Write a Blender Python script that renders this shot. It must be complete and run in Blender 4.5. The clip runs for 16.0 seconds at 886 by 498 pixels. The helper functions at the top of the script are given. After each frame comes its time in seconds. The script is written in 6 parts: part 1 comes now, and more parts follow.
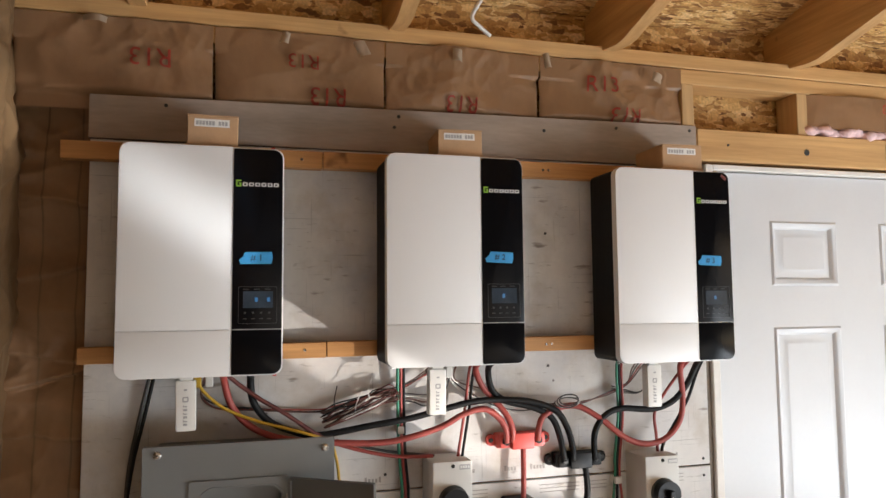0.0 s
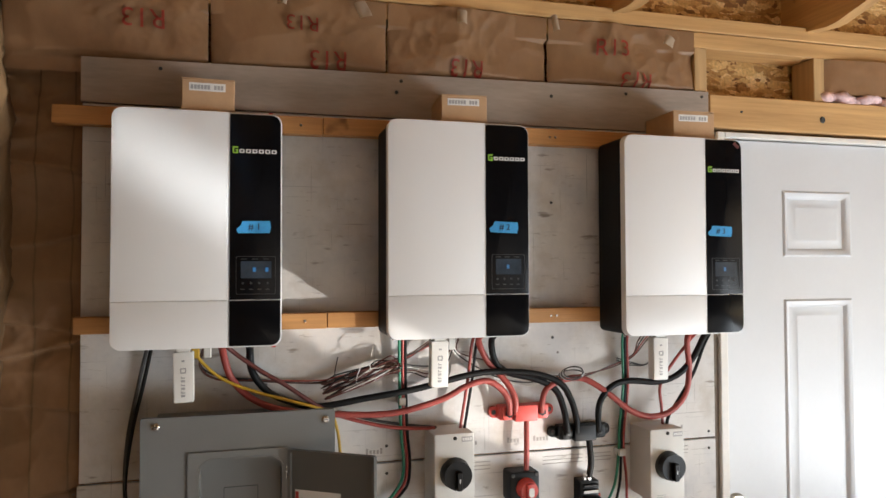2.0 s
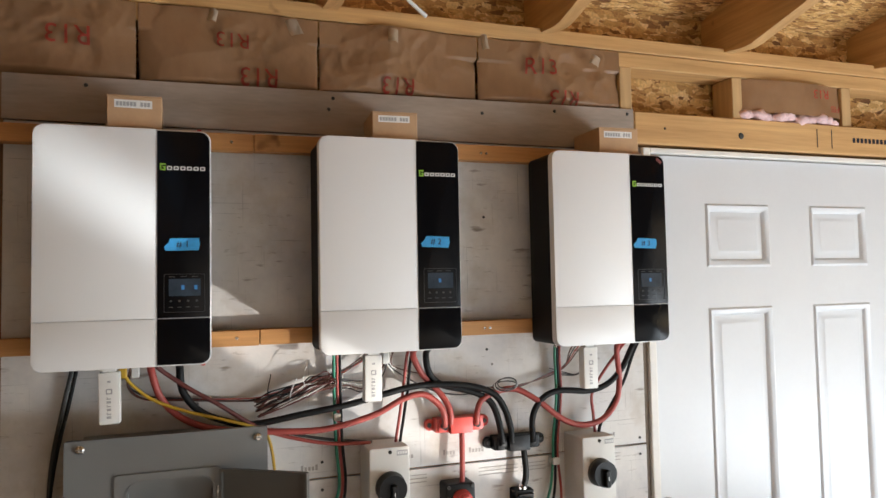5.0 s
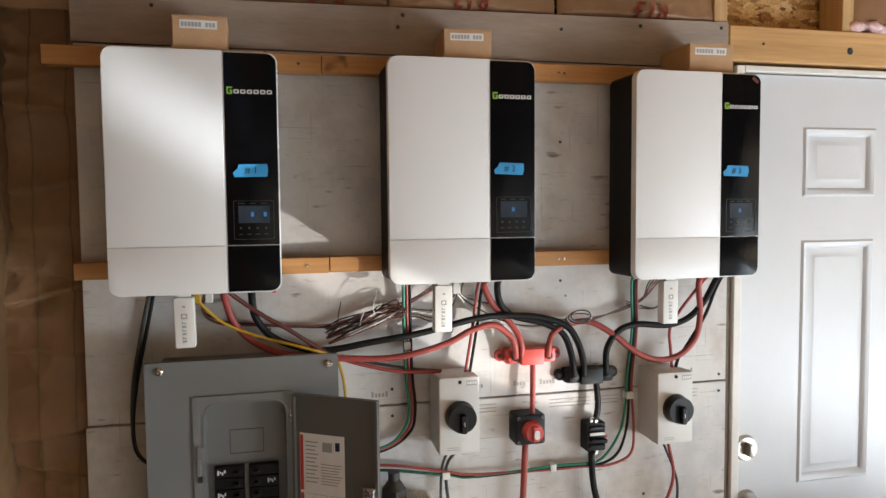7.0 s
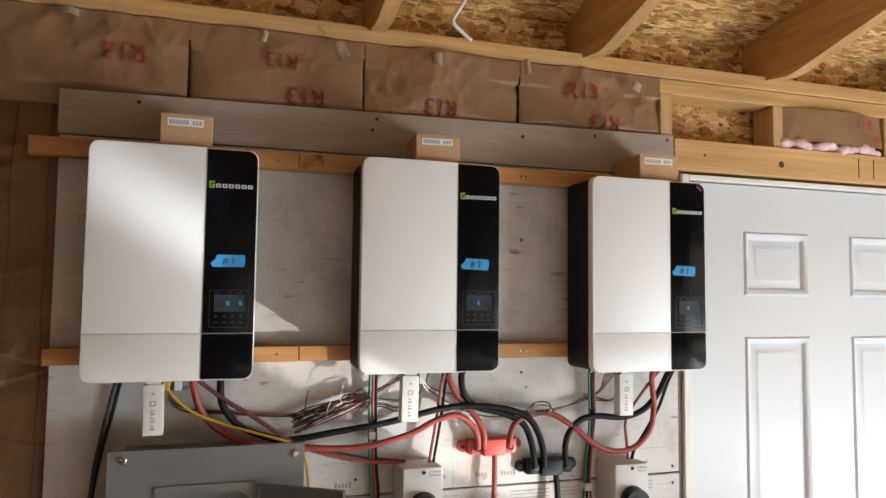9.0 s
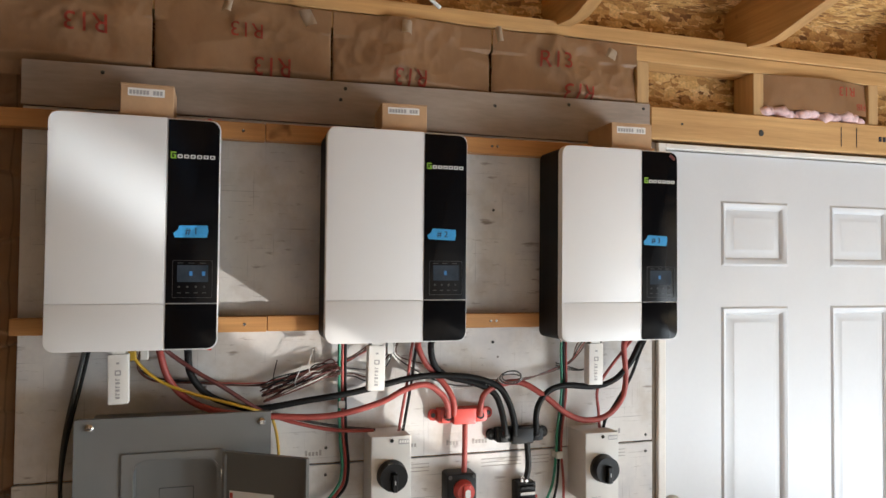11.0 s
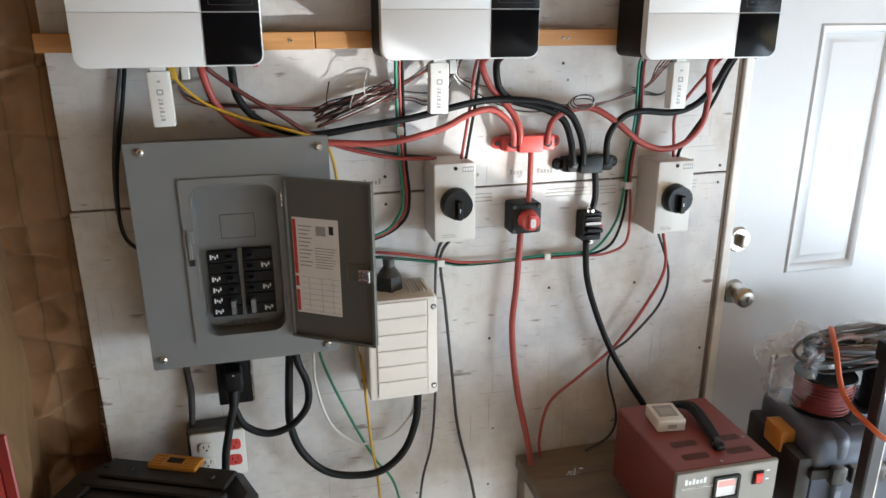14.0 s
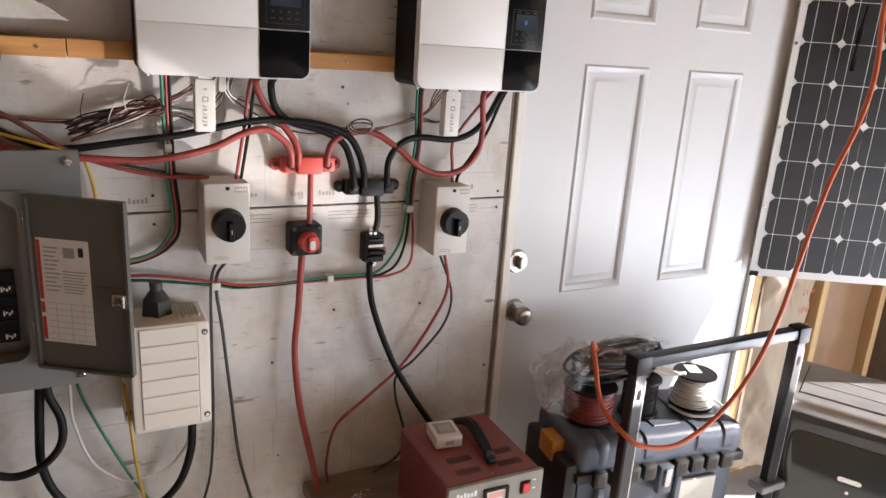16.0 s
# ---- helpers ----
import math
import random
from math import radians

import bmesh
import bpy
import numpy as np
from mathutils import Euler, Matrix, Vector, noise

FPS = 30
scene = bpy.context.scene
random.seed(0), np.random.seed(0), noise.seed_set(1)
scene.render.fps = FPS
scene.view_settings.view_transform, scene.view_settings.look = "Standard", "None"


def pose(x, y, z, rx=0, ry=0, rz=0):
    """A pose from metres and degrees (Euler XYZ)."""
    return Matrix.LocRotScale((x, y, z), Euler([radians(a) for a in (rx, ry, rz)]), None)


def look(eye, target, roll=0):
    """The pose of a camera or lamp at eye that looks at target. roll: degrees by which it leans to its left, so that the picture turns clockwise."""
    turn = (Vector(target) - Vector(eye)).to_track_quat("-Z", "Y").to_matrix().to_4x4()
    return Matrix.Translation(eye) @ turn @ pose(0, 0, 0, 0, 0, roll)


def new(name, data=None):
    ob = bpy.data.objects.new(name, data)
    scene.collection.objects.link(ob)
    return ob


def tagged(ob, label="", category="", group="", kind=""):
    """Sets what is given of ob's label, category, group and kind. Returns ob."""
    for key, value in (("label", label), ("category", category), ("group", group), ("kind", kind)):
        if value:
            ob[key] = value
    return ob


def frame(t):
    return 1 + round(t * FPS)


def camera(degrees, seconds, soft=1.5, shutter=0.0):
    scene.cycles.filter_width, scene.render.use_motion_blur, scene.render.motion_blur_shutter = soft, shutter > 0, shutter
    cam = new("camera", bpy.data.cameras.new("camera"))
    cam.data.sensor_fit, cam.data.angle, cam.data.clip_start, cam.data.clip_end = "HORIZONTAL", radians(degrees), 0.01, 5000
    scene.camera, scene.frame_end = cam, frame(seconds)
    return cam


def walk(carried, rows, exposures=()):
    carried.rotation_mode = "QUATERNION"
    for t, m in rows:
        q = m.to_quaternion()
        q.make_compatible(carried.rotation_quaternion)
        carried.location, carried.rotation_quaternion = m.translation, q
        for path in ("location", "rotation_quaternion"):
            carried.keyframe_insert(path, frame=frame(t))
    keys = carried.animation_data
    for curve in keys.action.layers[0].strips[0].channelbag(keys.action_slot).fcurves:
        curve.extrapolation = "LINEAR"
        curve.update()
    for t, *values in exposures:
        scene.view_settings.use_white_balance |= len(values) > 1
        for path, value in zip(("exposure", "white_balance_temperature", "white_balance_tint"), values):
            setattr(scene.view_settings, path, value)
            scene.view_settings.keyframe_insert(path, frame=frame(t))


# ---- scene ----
cam = camera(64.2, 16.0)
PATH = [
    (0, (0.032, -1.711, 1.712), (0.568, 0.21, 1.863), -0.5),
    (0.5, (0.034, -1.723, 1.695), (0.392, 0.237, 1.859), -1.4),
    (1, (0.043, -1.723, 1.702), (0.467, 0.227, 1.833), -0.7),
    (1.5, (0.051, -1.715, 1.75), (0.499, 0.233, 1.814), 0.9),
    (2, (0.049, -1.674, 1.722), (0.57, 0.256, 1.778), -0.2),
    (2.5, (0.051, -1.679, 1.727), (0.51, 0.266, 1.784), -1.0),
    (3, (0.045, -1.679, 1.72), (0.509, 0.264, 1.822), -0.8),
    (3.5, (0.042, -1.685, 1.75), (0.535, 0.249, 1.876), -0.1),
    (4, (0.056, -1.687, 1.747), (0.669, 0.214, 1.842), -0.4),
    (4.2, (0.069, -1.698, 1.74), (0.752, 0.179, 1.84), -0.9),
    (6.3, (0.093, -1.709, 1.713), (0.65, 0.211, 1.786), -1.0),
    (6.5, (0.097, -1.689, 1.733), (0.636, 0.236, 1.735), -0.6),
    (7, (0.094, -1.646, 1.733), (0.559, 0.296, 1.614), -0.5),
    (7.5, (0.083, -1.646, 1.737), (0.56, 0.295, 1.669), -1.1),
    (8, (0.06, -1.689, 1.749), (0.664, 0.216, 1.828), 0.7),
    (8.2, (0.037, -1.689, 1.736), (0.654, 0.21, 1.854), 0.3),
    (10.5, (0.077, -1.747, 1.754), (0.616, 0.174, 1.896), 1.5),
    (11, (0.131, -1.731, 1.736), (0.707, 0.183, 1.792), 0.5),
    (11.5, (0.146, -1.696, 1.716), (0.754, 0.203, 1.565), -0.1),
    (12, (0.136, -1.665, 1.683), (0.605, 0.254, 1.375), -1.1),
    (12.5, (0.097, -1.594, 1.667), (0.484, 0.298, 1.149), 0.2),
    (13, (0.084, -1.583, 1.628), (0.459, 0.293, 1.045), -0.4),
    (13.5, (0.067, -1.573, 1.62), (0.369, 0.308, 1.012), -0.5),
    (14, (0.09, -1.583, 1.646), (0.564, 0.259, 1.026), -0.2),
    (14.5, (0.133, -1.623, 1.66), (0.829, 0.193, 1.193), -0.9),
    (15, (0.171, -1.639, 1.66), (0.957, 0.152, 1.244), -0.4),
    (15.5, (0.195, -1.635, 1.673), (1.036, 0.122, 1.217), 0.9),
    (16, (0.219, -1.63, 1.654), (1.122, 0.067, 1.103), 3.8),
]
walk(cam, [(t, look(eye, target, roll)) for t, eye, target, roll in PATH], exposures=((0.0, 1.93, 6600, 12), (4.0, 1.95, 6500, 10), (7.0, 1.92, 6400, 10), (8.0, 1.95, 6450, 10), (10.5, 1.96, 6550, 11), (11.0, 1.88, 6450, 10), (12.0, 1.78, 6400, 11), (13.0, 2.17, 5950, 7), (14.0, 2.17, 5950, 7), (14.5, 2.0, 6250, 10), (15.0, 1.8, 6500, 14), (16.0, 1.76, 6600, 17)))

# ---- light ----
world = bpy.data.worlds.new("world")
scene.world = world
world.use_nodes = True
SUN_ELEV, SUN_DIR = radians(30), Vector((0.92, -0.39, 0)).normalized()
sky = world.node_tree.nodes.new("ShaderNodeTexSky")
sky.sky_type, sky.sun_disc = "NISHITA", False
sky.sun_elevation, sky.sun_rotation = SUN_ELEV, math.atan2(SUN_DIR.x, SUN_DIR.y)
back = world.node_tree.nodes["Background"]
back.inputs["Strength"].default_value = 0.06
world.node_tree.links.new(sky.outputs[0], back.inputs[0])
sun = new("sun", bpy.data.lights.new("sun", "SUN"))
sun.data.energy, sun.data.angle, sun.data.color = 5.0, radians(0.5), (1.0, 0.945, 0.87)
toward = SUN_DIR * math.cos(SUN_ELEV) + Vector((0, 0, math.sin(SUN_ELEV)))
sun.matrix_world = look(toward * 20, (0, 0, 0))


def area_lamp(name, eye, target, wide, high, power, colour):
    ob = new(name, bpy.data.lights.new(name, "AREA"))
    ob.data.shape, ob.data.size, ob.data.size_y = "RECTANGLE", wide, high
    ob.data.energy, ob.data.color = power, colour
    ob.matrix_world = look(eye, target)
    return ob


# Area lamps added as fill in the unseen openings, for sky and ground.
area_lamp("side_opening_fill", (3.38, -2.0, 0.5), (0.6, -1.1, 1.15), 2.0, 0.85, 26, (0.80, 0.91, 1.0))
area_lamp("rear_opening_fill", (2.35, -4.17, 0.55), (1.4, 0, 1.5), 1.6, 0.95, 1.2, (0.80, 0.91, 1.0))
# added lamps stand in for sun glints off the floor; no reflector is built
glint = new("floor_glint", bpy.data.lights.new("floor_glint", "SPOT"))
glint.data.energy, glint.data.color, glint.data.shadow_soft_size = 105, (1.0, 0.95, 0.88), 0.012
glint.data.spot_size, glint.data.spot_blend = radians(15), 0.35
aim = look((2.55, -1.75, 0.05), (0.45, 0.0, 1.485))
along = aim.inverted().to_3x3() @ Vector((0.53, 0, -0.32))
glint.matrix_world = aim @ Matrix.Rotation(math.atan2(along.y, along.x), 4, "Z") @ Matrix.Diagonal((1, 0.23, 1, 1))
# Added strip lamp stands in for the soft glint on an inverter.
soft_glint = area_lamp("glint_strip_lamp", (2.9, -2.3, 0.1), (-0.15, -0.17, 1.95), 0.34, 0.04, 0.038, (0.92, 0.98, 1.0))
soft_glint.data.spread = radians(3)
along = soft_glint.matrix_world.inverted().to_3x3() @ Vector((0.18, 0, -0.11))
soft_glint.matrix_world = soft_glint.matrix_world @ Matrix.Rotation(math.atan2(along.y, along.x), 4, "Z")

# ---- materials ----


def mat(name, base, rough=0.6, metal=0.0, vary=0.12, scale=6.0, bump=0.1, fine=60.0, stretch=(1, 1, 1), dark=None, spots=None, island=0.0, specks=0.0, relief=0.004, coat=0.0, spec=0.5):
    """Base colour broken up by two noises, fine relief, and stains of another colour where spots=(colour, scale, amount, stretch)."""
    m = bpy.data.materials.new(name)
    m.use_nodes = True
    nt, N, L = m.node_tree, m.node_tree.nodes, m.node_tree.links
    b = N["Principled BSDF"]
    tc = N.new("ShaderNodeTexCoord")
    mp = N.new("ShaderNodeMapping")
    mp.inputs["Scale"].default_value = stretch
    L.new(tc.outputs["Object"], mp.inputs[0])

    def noise_at(s, detail=5.0, vec=None, roughness=0.6):
        n = N.new("ShaderNodeTexNoise")
        n.inputs["Scale"].default_value, n.inputs["Detail"].default_value, n.inputs["Roughness"].default_value = s, detail, roughness
        L.new(vec or mp.outputs[0], n.inputs["Vector"])
        return n.outputs["Fac"]

    big, small = noise_at(scale), noise_at(fine)
    add = N.new("ShaderNodeMath")
    add.operation = "MULTIPLY_ADD"
    add.inputs[1].default_value = 0.35
    L.new(small, add.inputs[0])
    L.new(big, add.inputs[2])
    ramp = N.new("ShaderNodeMapRange")
    ramp.inputs["From Min"].default_value, ramp.inputs["From Max"].default_value = 0.35, 1.0
    L.new(add.outputs[0], ramp.inputs["Value"])
    mix = N.new("ShaderNodeMix")
    mix.data_type = "RGBA"
    lo = dark or tuple(c * (1 - vary * 2) for c in base)
    hi = tuple(min(1, c * (1 + vary)) for c in base)
    mix.inputs[6].default_value, mix.inputs[7].default_value = (*lo, 1), (*hi, 1)
    L.new(ramp.outputs[0], mix.inputs[0])
    colour = mix.outputs[2]
    if spots:
        tint, s, amount, st = spots
        mp2 = N.new("ShaderNodeMapping")
        mp2.inputs["Scale"].default_value = st
        L.new(tc.outputs["Object"], mp2.inputs[0])
        edge = N.new("ShaderNodeMapRange")
        edge.inputs["From Min"].default_value, edge.inputs["From Max"].default_value = 1 - amount, 1 - amount + 0.06
        L.new(noise_at(s, 3.0, mp2.outputs[0], 0.5), edge.inputs["Value"])
        over = N.new("ShaderNodeMix")
        over.data_type = "RGBA"
        over.inputs[7].default_value = (*tint, 1)
        L.new(edge.outputs[0], over.inputs[0])
        L.new(colour, over.inputs[6])
        colour = over.outputs[2]
    if specks:
        v = N.new("ShaderNodeTexVoronoi")
        v.inputs["Scale"].default_value = specks
        L.new(tc.outputs["Object"], v.inputs["Vector"])
        dot = N.new("ShaderNodeMapRange")
        dot.inputs["From Min"].default_value, dot.inputs["From Max"].default_value, dot.inputs["To Min"].default_value, dot.inputs["To Max"].default_value = 0.03, 0.05, 1.0, 0.0
        L.new(v.outputs["Distance"], dot.inputs["Value"])
        keep = N.new("ShaderNodeMapRange")
        keep.inputs["From Min"].default_value, keep.inputs["From Max"].default_value = 0.55, 0.6
        sep = N.new("ShaderNodeSeparateColor")
        L.new(v.outputs["Color"], sep.inputs[0])
        L.new(sep.outputs[0], keep.inputs["Value"])
        mul = N.new("ShaderNodeMath")
        mul.operation = "MULTIPLY"
        L.new(dot.outputs[0], mul.inputs[0])
        L.new(keep.outputs[0], mul.inputs[1])
        sp = N.new("ShaderNodeMix")
        sp.data_type = "RGBA"
        sp.inputs[7].default_value = (0.12, 0.09, 0.07, 1)
        L.new(mul.outputs[0], sp.inputs[0])
        L.new(colour, sp.inputs[6])
        colour = sp.outputs[2]
        for tint, s, lo_, hi_, most in (((0.42, 0.43, 0.47, 1), 3.2, 0.46, 0.68, 0.75), ((0.46, 0.40, 0.33, 1), 5.5, 0.5, 0.68, 0.65)):
            soft = N.new("ShaderNodeMapRange")
            soft.inputs["From Min"].default_value, soft.inputs["From Max"].default_value, soft.inputs["To Max"].default_value = lo_, hi_, most
            L.new(noise_at(s, 6.0, tc.outputs["Object"], 0.65), soft.inputs["Value"])
            sx = N.new("ShaderNodeMix")
            sx.data_type = "RGBA"
            sx.inputs[7].default_value = tint
            L.new(soft.outputs[0], sx.inputs[0])
            L.new(colour, sx.inputs[6])
            colour = sx.outputs[2]
        for st in ((0.8, 1, 48), (48, 1, 0.9)):
            line = N.new("ShaderNodeMapping")
            line.inputs["Scale"].default_value, line.inputs["Rotation"].default_value = st, (0, 0.03, 0)
            L.new(tc.outputs["Object"], line.inputs[0])
            thin = N.new("ShaderNodeMapRange")
            thin.inputs["From Min"].default_value, thin.inputs["From Max"].default_value, thin.inputs["To Max"].default_value = 0.66, 0.73, 0.55
            L.new(noise_at(5.0, 2.0, line.outputs[0], 0.5), thin.inputs["Value"])
            ln = N.new("ShaderNodeMix")
            ln.data_type = "RGBA"
            ln.inputs[7].default_value = (0.24, 0.23, 0.23, 1)
            L.new(thin.outputs[0], ln.inputs[0])
            L.new(colour, ln.inputs[6])
            colour = ln.outputs[2]
        scr = N.new("ShaderNodeMapping")
        scr.inputs["Scale"].default_value, scr.inputs["Rotation"].default_value = (1.4, 1, 7.5), (0, 0.1, 0)
        L.new(tc.outputs["Object"], scr.inputs[0])
        fine_edge = N.new("ShaderNodeMapRange")
        fine_edge.inputs["From Min"].default_value, fine_edge.inputs["From Max"].default_value, fine_edge.inputs["To Max"].default_value = 0.6, 0.69, 0.75
        L.new(noise_at(9.0, 6.0, scr.outputs[0], 0.7), fine_edge.inputs["Value"])
        sm = N.new("ShaderNodeMix")
        sm.data_type = "RGBA"
        sm.inputs[7].default_value = (0.26, 0.22, 0.19, 1)
        L.new(fine_edge.outputs[0], sm.inputs[0])
        L.new(colour, sm.inputs[6])
        colour = sm.outputs[2]
    if island:
        geo = N.new("ShaderNodeNewGeometry")
        hsv = N.new("ShaderNodeHueSaturation")
        r = N.new("ShaderNodeMapRange")
        r.inputs["To Min"].default_value, r.inputs["To Max"].default_value = 1 - island, 1 + island
        L.new(geo.outputs["Random Per Island"], r.inputs["Value"])
        L.new(r.outputs[0], hsv.inputs["Value"])
        L.new(colour, hsv.inputs["Color"])
        colour = hsv.outputs[0]
    L.new(colour, b.inputs["Base Color"])
    b.inputs["Metallic"].default_value = metal
    b.inputs["Coat Weight"].default_value = coat
    b.inputs["Specular IOR Level"].default_value = spec
    rr = N.new("ShaderNodeMapRange")
    rr.inputs["To Min"].default_value, rr.inputs["To Max"].default_value = max(0.02, rough - 0.08), min(1, rough + 0.08)
    L.new(small, rr.inputs["Value"])
    L.new(rr.outputs[0], b.inputs["Roughness"])
    if bump:
        bp = N.new("ShaderNodeBump")
        bp.inputs["Strength"].default_value, bp.inputs["Distance"].default_value = bump, relief
        L.new(add.outputs[0], bp.inputs["Height"])
        L.new(bp.outputs[0], b.inputs["Normal"])
    return m


def wood(name, base, dark, axis):
    """Pine: grain drawn out along one axis."""
    st = [26, 26, 26]
    st["xyz".index(axis)] = 1.2
    return mat(name, base, 0.6, vary=0.2, scale=1.6, fine=9, stretch=tuple(st), dark=dark, bump=0.15, spots=((dark[0] * 0.55, dark[1] * 0.5, dark[2] * 0.45), 9, 0.27, (1, 1, 1)))


def osb(name):
    """Strand board: layers of long flakes in several directions, each flake of its own brown, over one another."""
    m = bpy.data.materials.new(name)
    m.use_nodes = True
    N, L = m.node_tree.nodes, m.node_tree.links
    b = N["Principled BSDF"]
    tc = N.new("ShaderNodeTexCoord")
    warp = N.new("ShaderNodeTexNoise")
    warp.inputs["Scale"].default_value, warp.inputs["Detail"].default_value = 14, 4
    L.new(tc.outputs["Object"], warp.inputs["Vector"])
    bend = N.new("ShaderNodeVectorMath")
    bend.operation = "MULTIPLY_ADD"
    bend.inputs[1].default_value = (0.03, 0.03, 0.03)
    L.new(warp.outputs["Color"], bend.inputs[0])
    L.new(tc.outputs["Object"], bend.inputs[2])
    last = None
    for n, (turn, sx, sy, cover) in enumerate(((0.2, 22, 95, 1.0), (1.75, 25, 110, 0.5), (-0.75, 23, 100, 0.45), (0.85, 28, 120, 0.4), (2.6, 24, 130, 0.3))):
        mp = N.new("ShaderNodeMapping")
        mp.inputs["Rotation"].default_value = (0, 0, turn)
        mp.inputs["Location"].default_value = (n * 3.3, n * 1.7, 0)
        mp.inputs["Scale"].default_value = (sx, sy, 62)
        L.new(bend.outputs[0], mp.inputs[0])
        v = N.new("ShaderNodeTexVoronoi")
        v.inputs["Scale"].default_value = 1.0
        L.new(mp.outputs[0], v.inputs["Vector"])
        sep = N.new("ShaderNodeSeparateColor")
        L.new(v.outputs["Color"], sep.inputs[0])
        ramp = N.new("ShaderNodeValToRGB")
        e = ramp.color_ramp.elements
        e[0].position, e[0].color = 0.0, (0.16, 0.065, 0.018, 1)
        e[1].position, e[1].color = 1.0, (0.80, 0.56, 0.27, 1)
        for p, c in ((0.16, (0.34, 0.16, 0.045, 1)), (0.45, (0.52, 0.29, 0.09, 1)), (0.75, (0.66, 0.41, 0.155, 1))):
            k = e.new(p)
            k.color = c
        L.new(sep.outputs[0], ramp.inputs[0])
        if last is None:
            last = ramp.outputs[0]
        else:
            keep = N.new("ShaderNodeMapRange")
            keep.inputs["From Min"].default_value, keep.inputs["From Max"].default_value = 1 - cover, 1 - cover + 0.02
            L.new(sep.outputs[1], keep.inputs["Value"])
            mx = N.new("ShaderNodeMix")
            mx.data_type = "RGBA"
            L.new(keep.outputs[0], mx.inputs[0])
            L.new(last, mx.inputs[6])
            L.new(ramp.outputs[0], mx.inputs[7])
            last = mx.outputs[2]
    grain = N.new("ShaderNodeTexNoise")
    grain.inputs["Scale"].default_value, grain.inputs["Detail"].default_value = 130, 4
    L.new(tc.outputs["Object"], grain.inputs["Vector"])
    shade = N.new("ShaderNodeMapRange")
    shade.inputs["From Min"].default_value, shade.inputs["From Max"].default_value, shade.inputs["To Min"].default_value, shade.inputs["To Max"].default_value = 0.3, 0.7, 0.72, 1.2
    L.new(grain.outputs["Fac"], shade.inputs["Value"])
    hsv = N.new("ShaderNodeHueSaturation")
    L.new(shade.outputs[0], hsv.inputs["Value"])
    L.new(last, hsv.inputs["Color"])
    L.new(hsv.outputs[0], b.inputs["Base Color"])
    b.inputs["Roughness"].default_value = 0.7
    bp = N.new("ShaderNodeBump")
    bp.inputs["Strength"].default_value, bp.inputs["Distance"].default_value = 0.4, 0.004
    L.new(hsv.outputs[0], bp.inputs["Height"])
    L.new(bp.outputs[0], b.inputs["Normal"])
    return m


def glow(name, colour, strength):
    m = bpy.data.materials.new(name)
    m.use_nodes = True
    b = m.node_tree.nodes["Principled BSDF"]
    b.inputs["Base Color"].default_value = (*[c * 0.3 for c in colour], 1)
    b.inputs["Emission Color"].default_value, b.inputs["Emission Strength"].default_value = (*colour, 1), strength
    return m


def clear(name, rough=0.1):
    """Thin clear plastic film."""
    m = bpy.data.materials.new(name)
    m.use_nodes = True
    N, L = m.node_tree.nodes, m.node_tree.links
    out, b = N["Material Output"], N["Principled BSDF"]
    b.inputs["Base Color"].default_value, b.inputs["Roughness"].default_value = (0.8, 0.82, 0.85, 1), rough
    t, mx, nz = N.new("ShaderNodeBsdfTransparent"), N.new("ShaderNodeMixShader"), N.new("ShaderNodeTexNoise")
    nz.inputs["Scale"].default_value = 5
    r = N.new("ShaderNodeMapRange")
    r.inputs["From Min"].default_value, r.inputs["From Max"].default_value, r.inputs["To Min"].default_value, r.inputs["To Max"].default_value = 0.4, 0.75, 0.07, 0.42
    L.new(nz.outputs["Fac"], r.inputs["Value"])
    L.new(r.outputs[0], mx.inputs[0])
    L.new(t.outputs[0], mx.inputs[1])
    L.new(b.outputs[0], mx.inputs[2])
    L.new(mx.outputs[0], out.inputs[0])
    return m


BOARD = mat("scuffed_white_board", (0.70, 0.68, 0.655), 0.75, vary=0.07, scale=3.0, fine=45, bump=0.08, spots=((0.24, 0.2, 0.17), 7.5, 0.338, (1.1, 1, 4.4)), specks=11.0)
BOARD_TOP = mat("weathered_grey_board", (0.37, 0.30, 0.245), 0.8, vary=0.2, scale=4.0, fine=50, bump=0.1, stretch=(0.5, 1, 3), spots=((0.36, 0.3, 0.25), 6, 0.36, (0.8, 1, 4)))
KRAFT = mat("kraft_paper", (0.275, 0.152, 0.076), 0.48, vary=0.12, scale=7, fine=55, bump=0.3, relief=0.005, stretch=(1, 1, 0.6), spec=0.3)
# KRAFT again, darkened to stand in for shade on the side wall.
KRAFT_SIDE = mat("kraft_paper_shaded", (0.2, 0.118, 0.057), 0.5, vary=0.12, scale=7, fine=55, bump=0.3, relief=0.005, stretch=(1, 1, 0.45), spec=0.3)
PINE_X = wood("pine_along_x", (0.58, 0.355, 0.15), (0.38, 0.205, 0.072), "x")
PINE_Y = wood("pine_along_y", (0.55, 0.33, 0.14), (0.34, 0.185, 0.065), "y")
PINE_Z = wood("pine_along_z", (0.5, 0.325, 0.155), (0.37, 0.23, 0.1), "z")
BATTEN = wood("orange_batten", (0.54, 0.27, 0.092), (0.33, 0.15, 0.048), "x")
OSB = osb("strand_board")
KRAFT_PALE = mat("pale_kraft_paper", (0.40, 0.31, 0.225), 0.6, vary=0.12, scale=7, fine=55, bump=0.3, relief=0.005, stretch=(1, 1, 0.45), spec=0.3)
PINK = mat("pink_glass_wool", (0.8, 0.56, 0.56), 0.95, vary=0.2, scale=40, fine=140, bump=0.8)
RED_INK = mat("faded_red_ink", (0.42, 0.055, 0.03), 0.6, vary=0.25, scale=40, fine=150, bump=0)
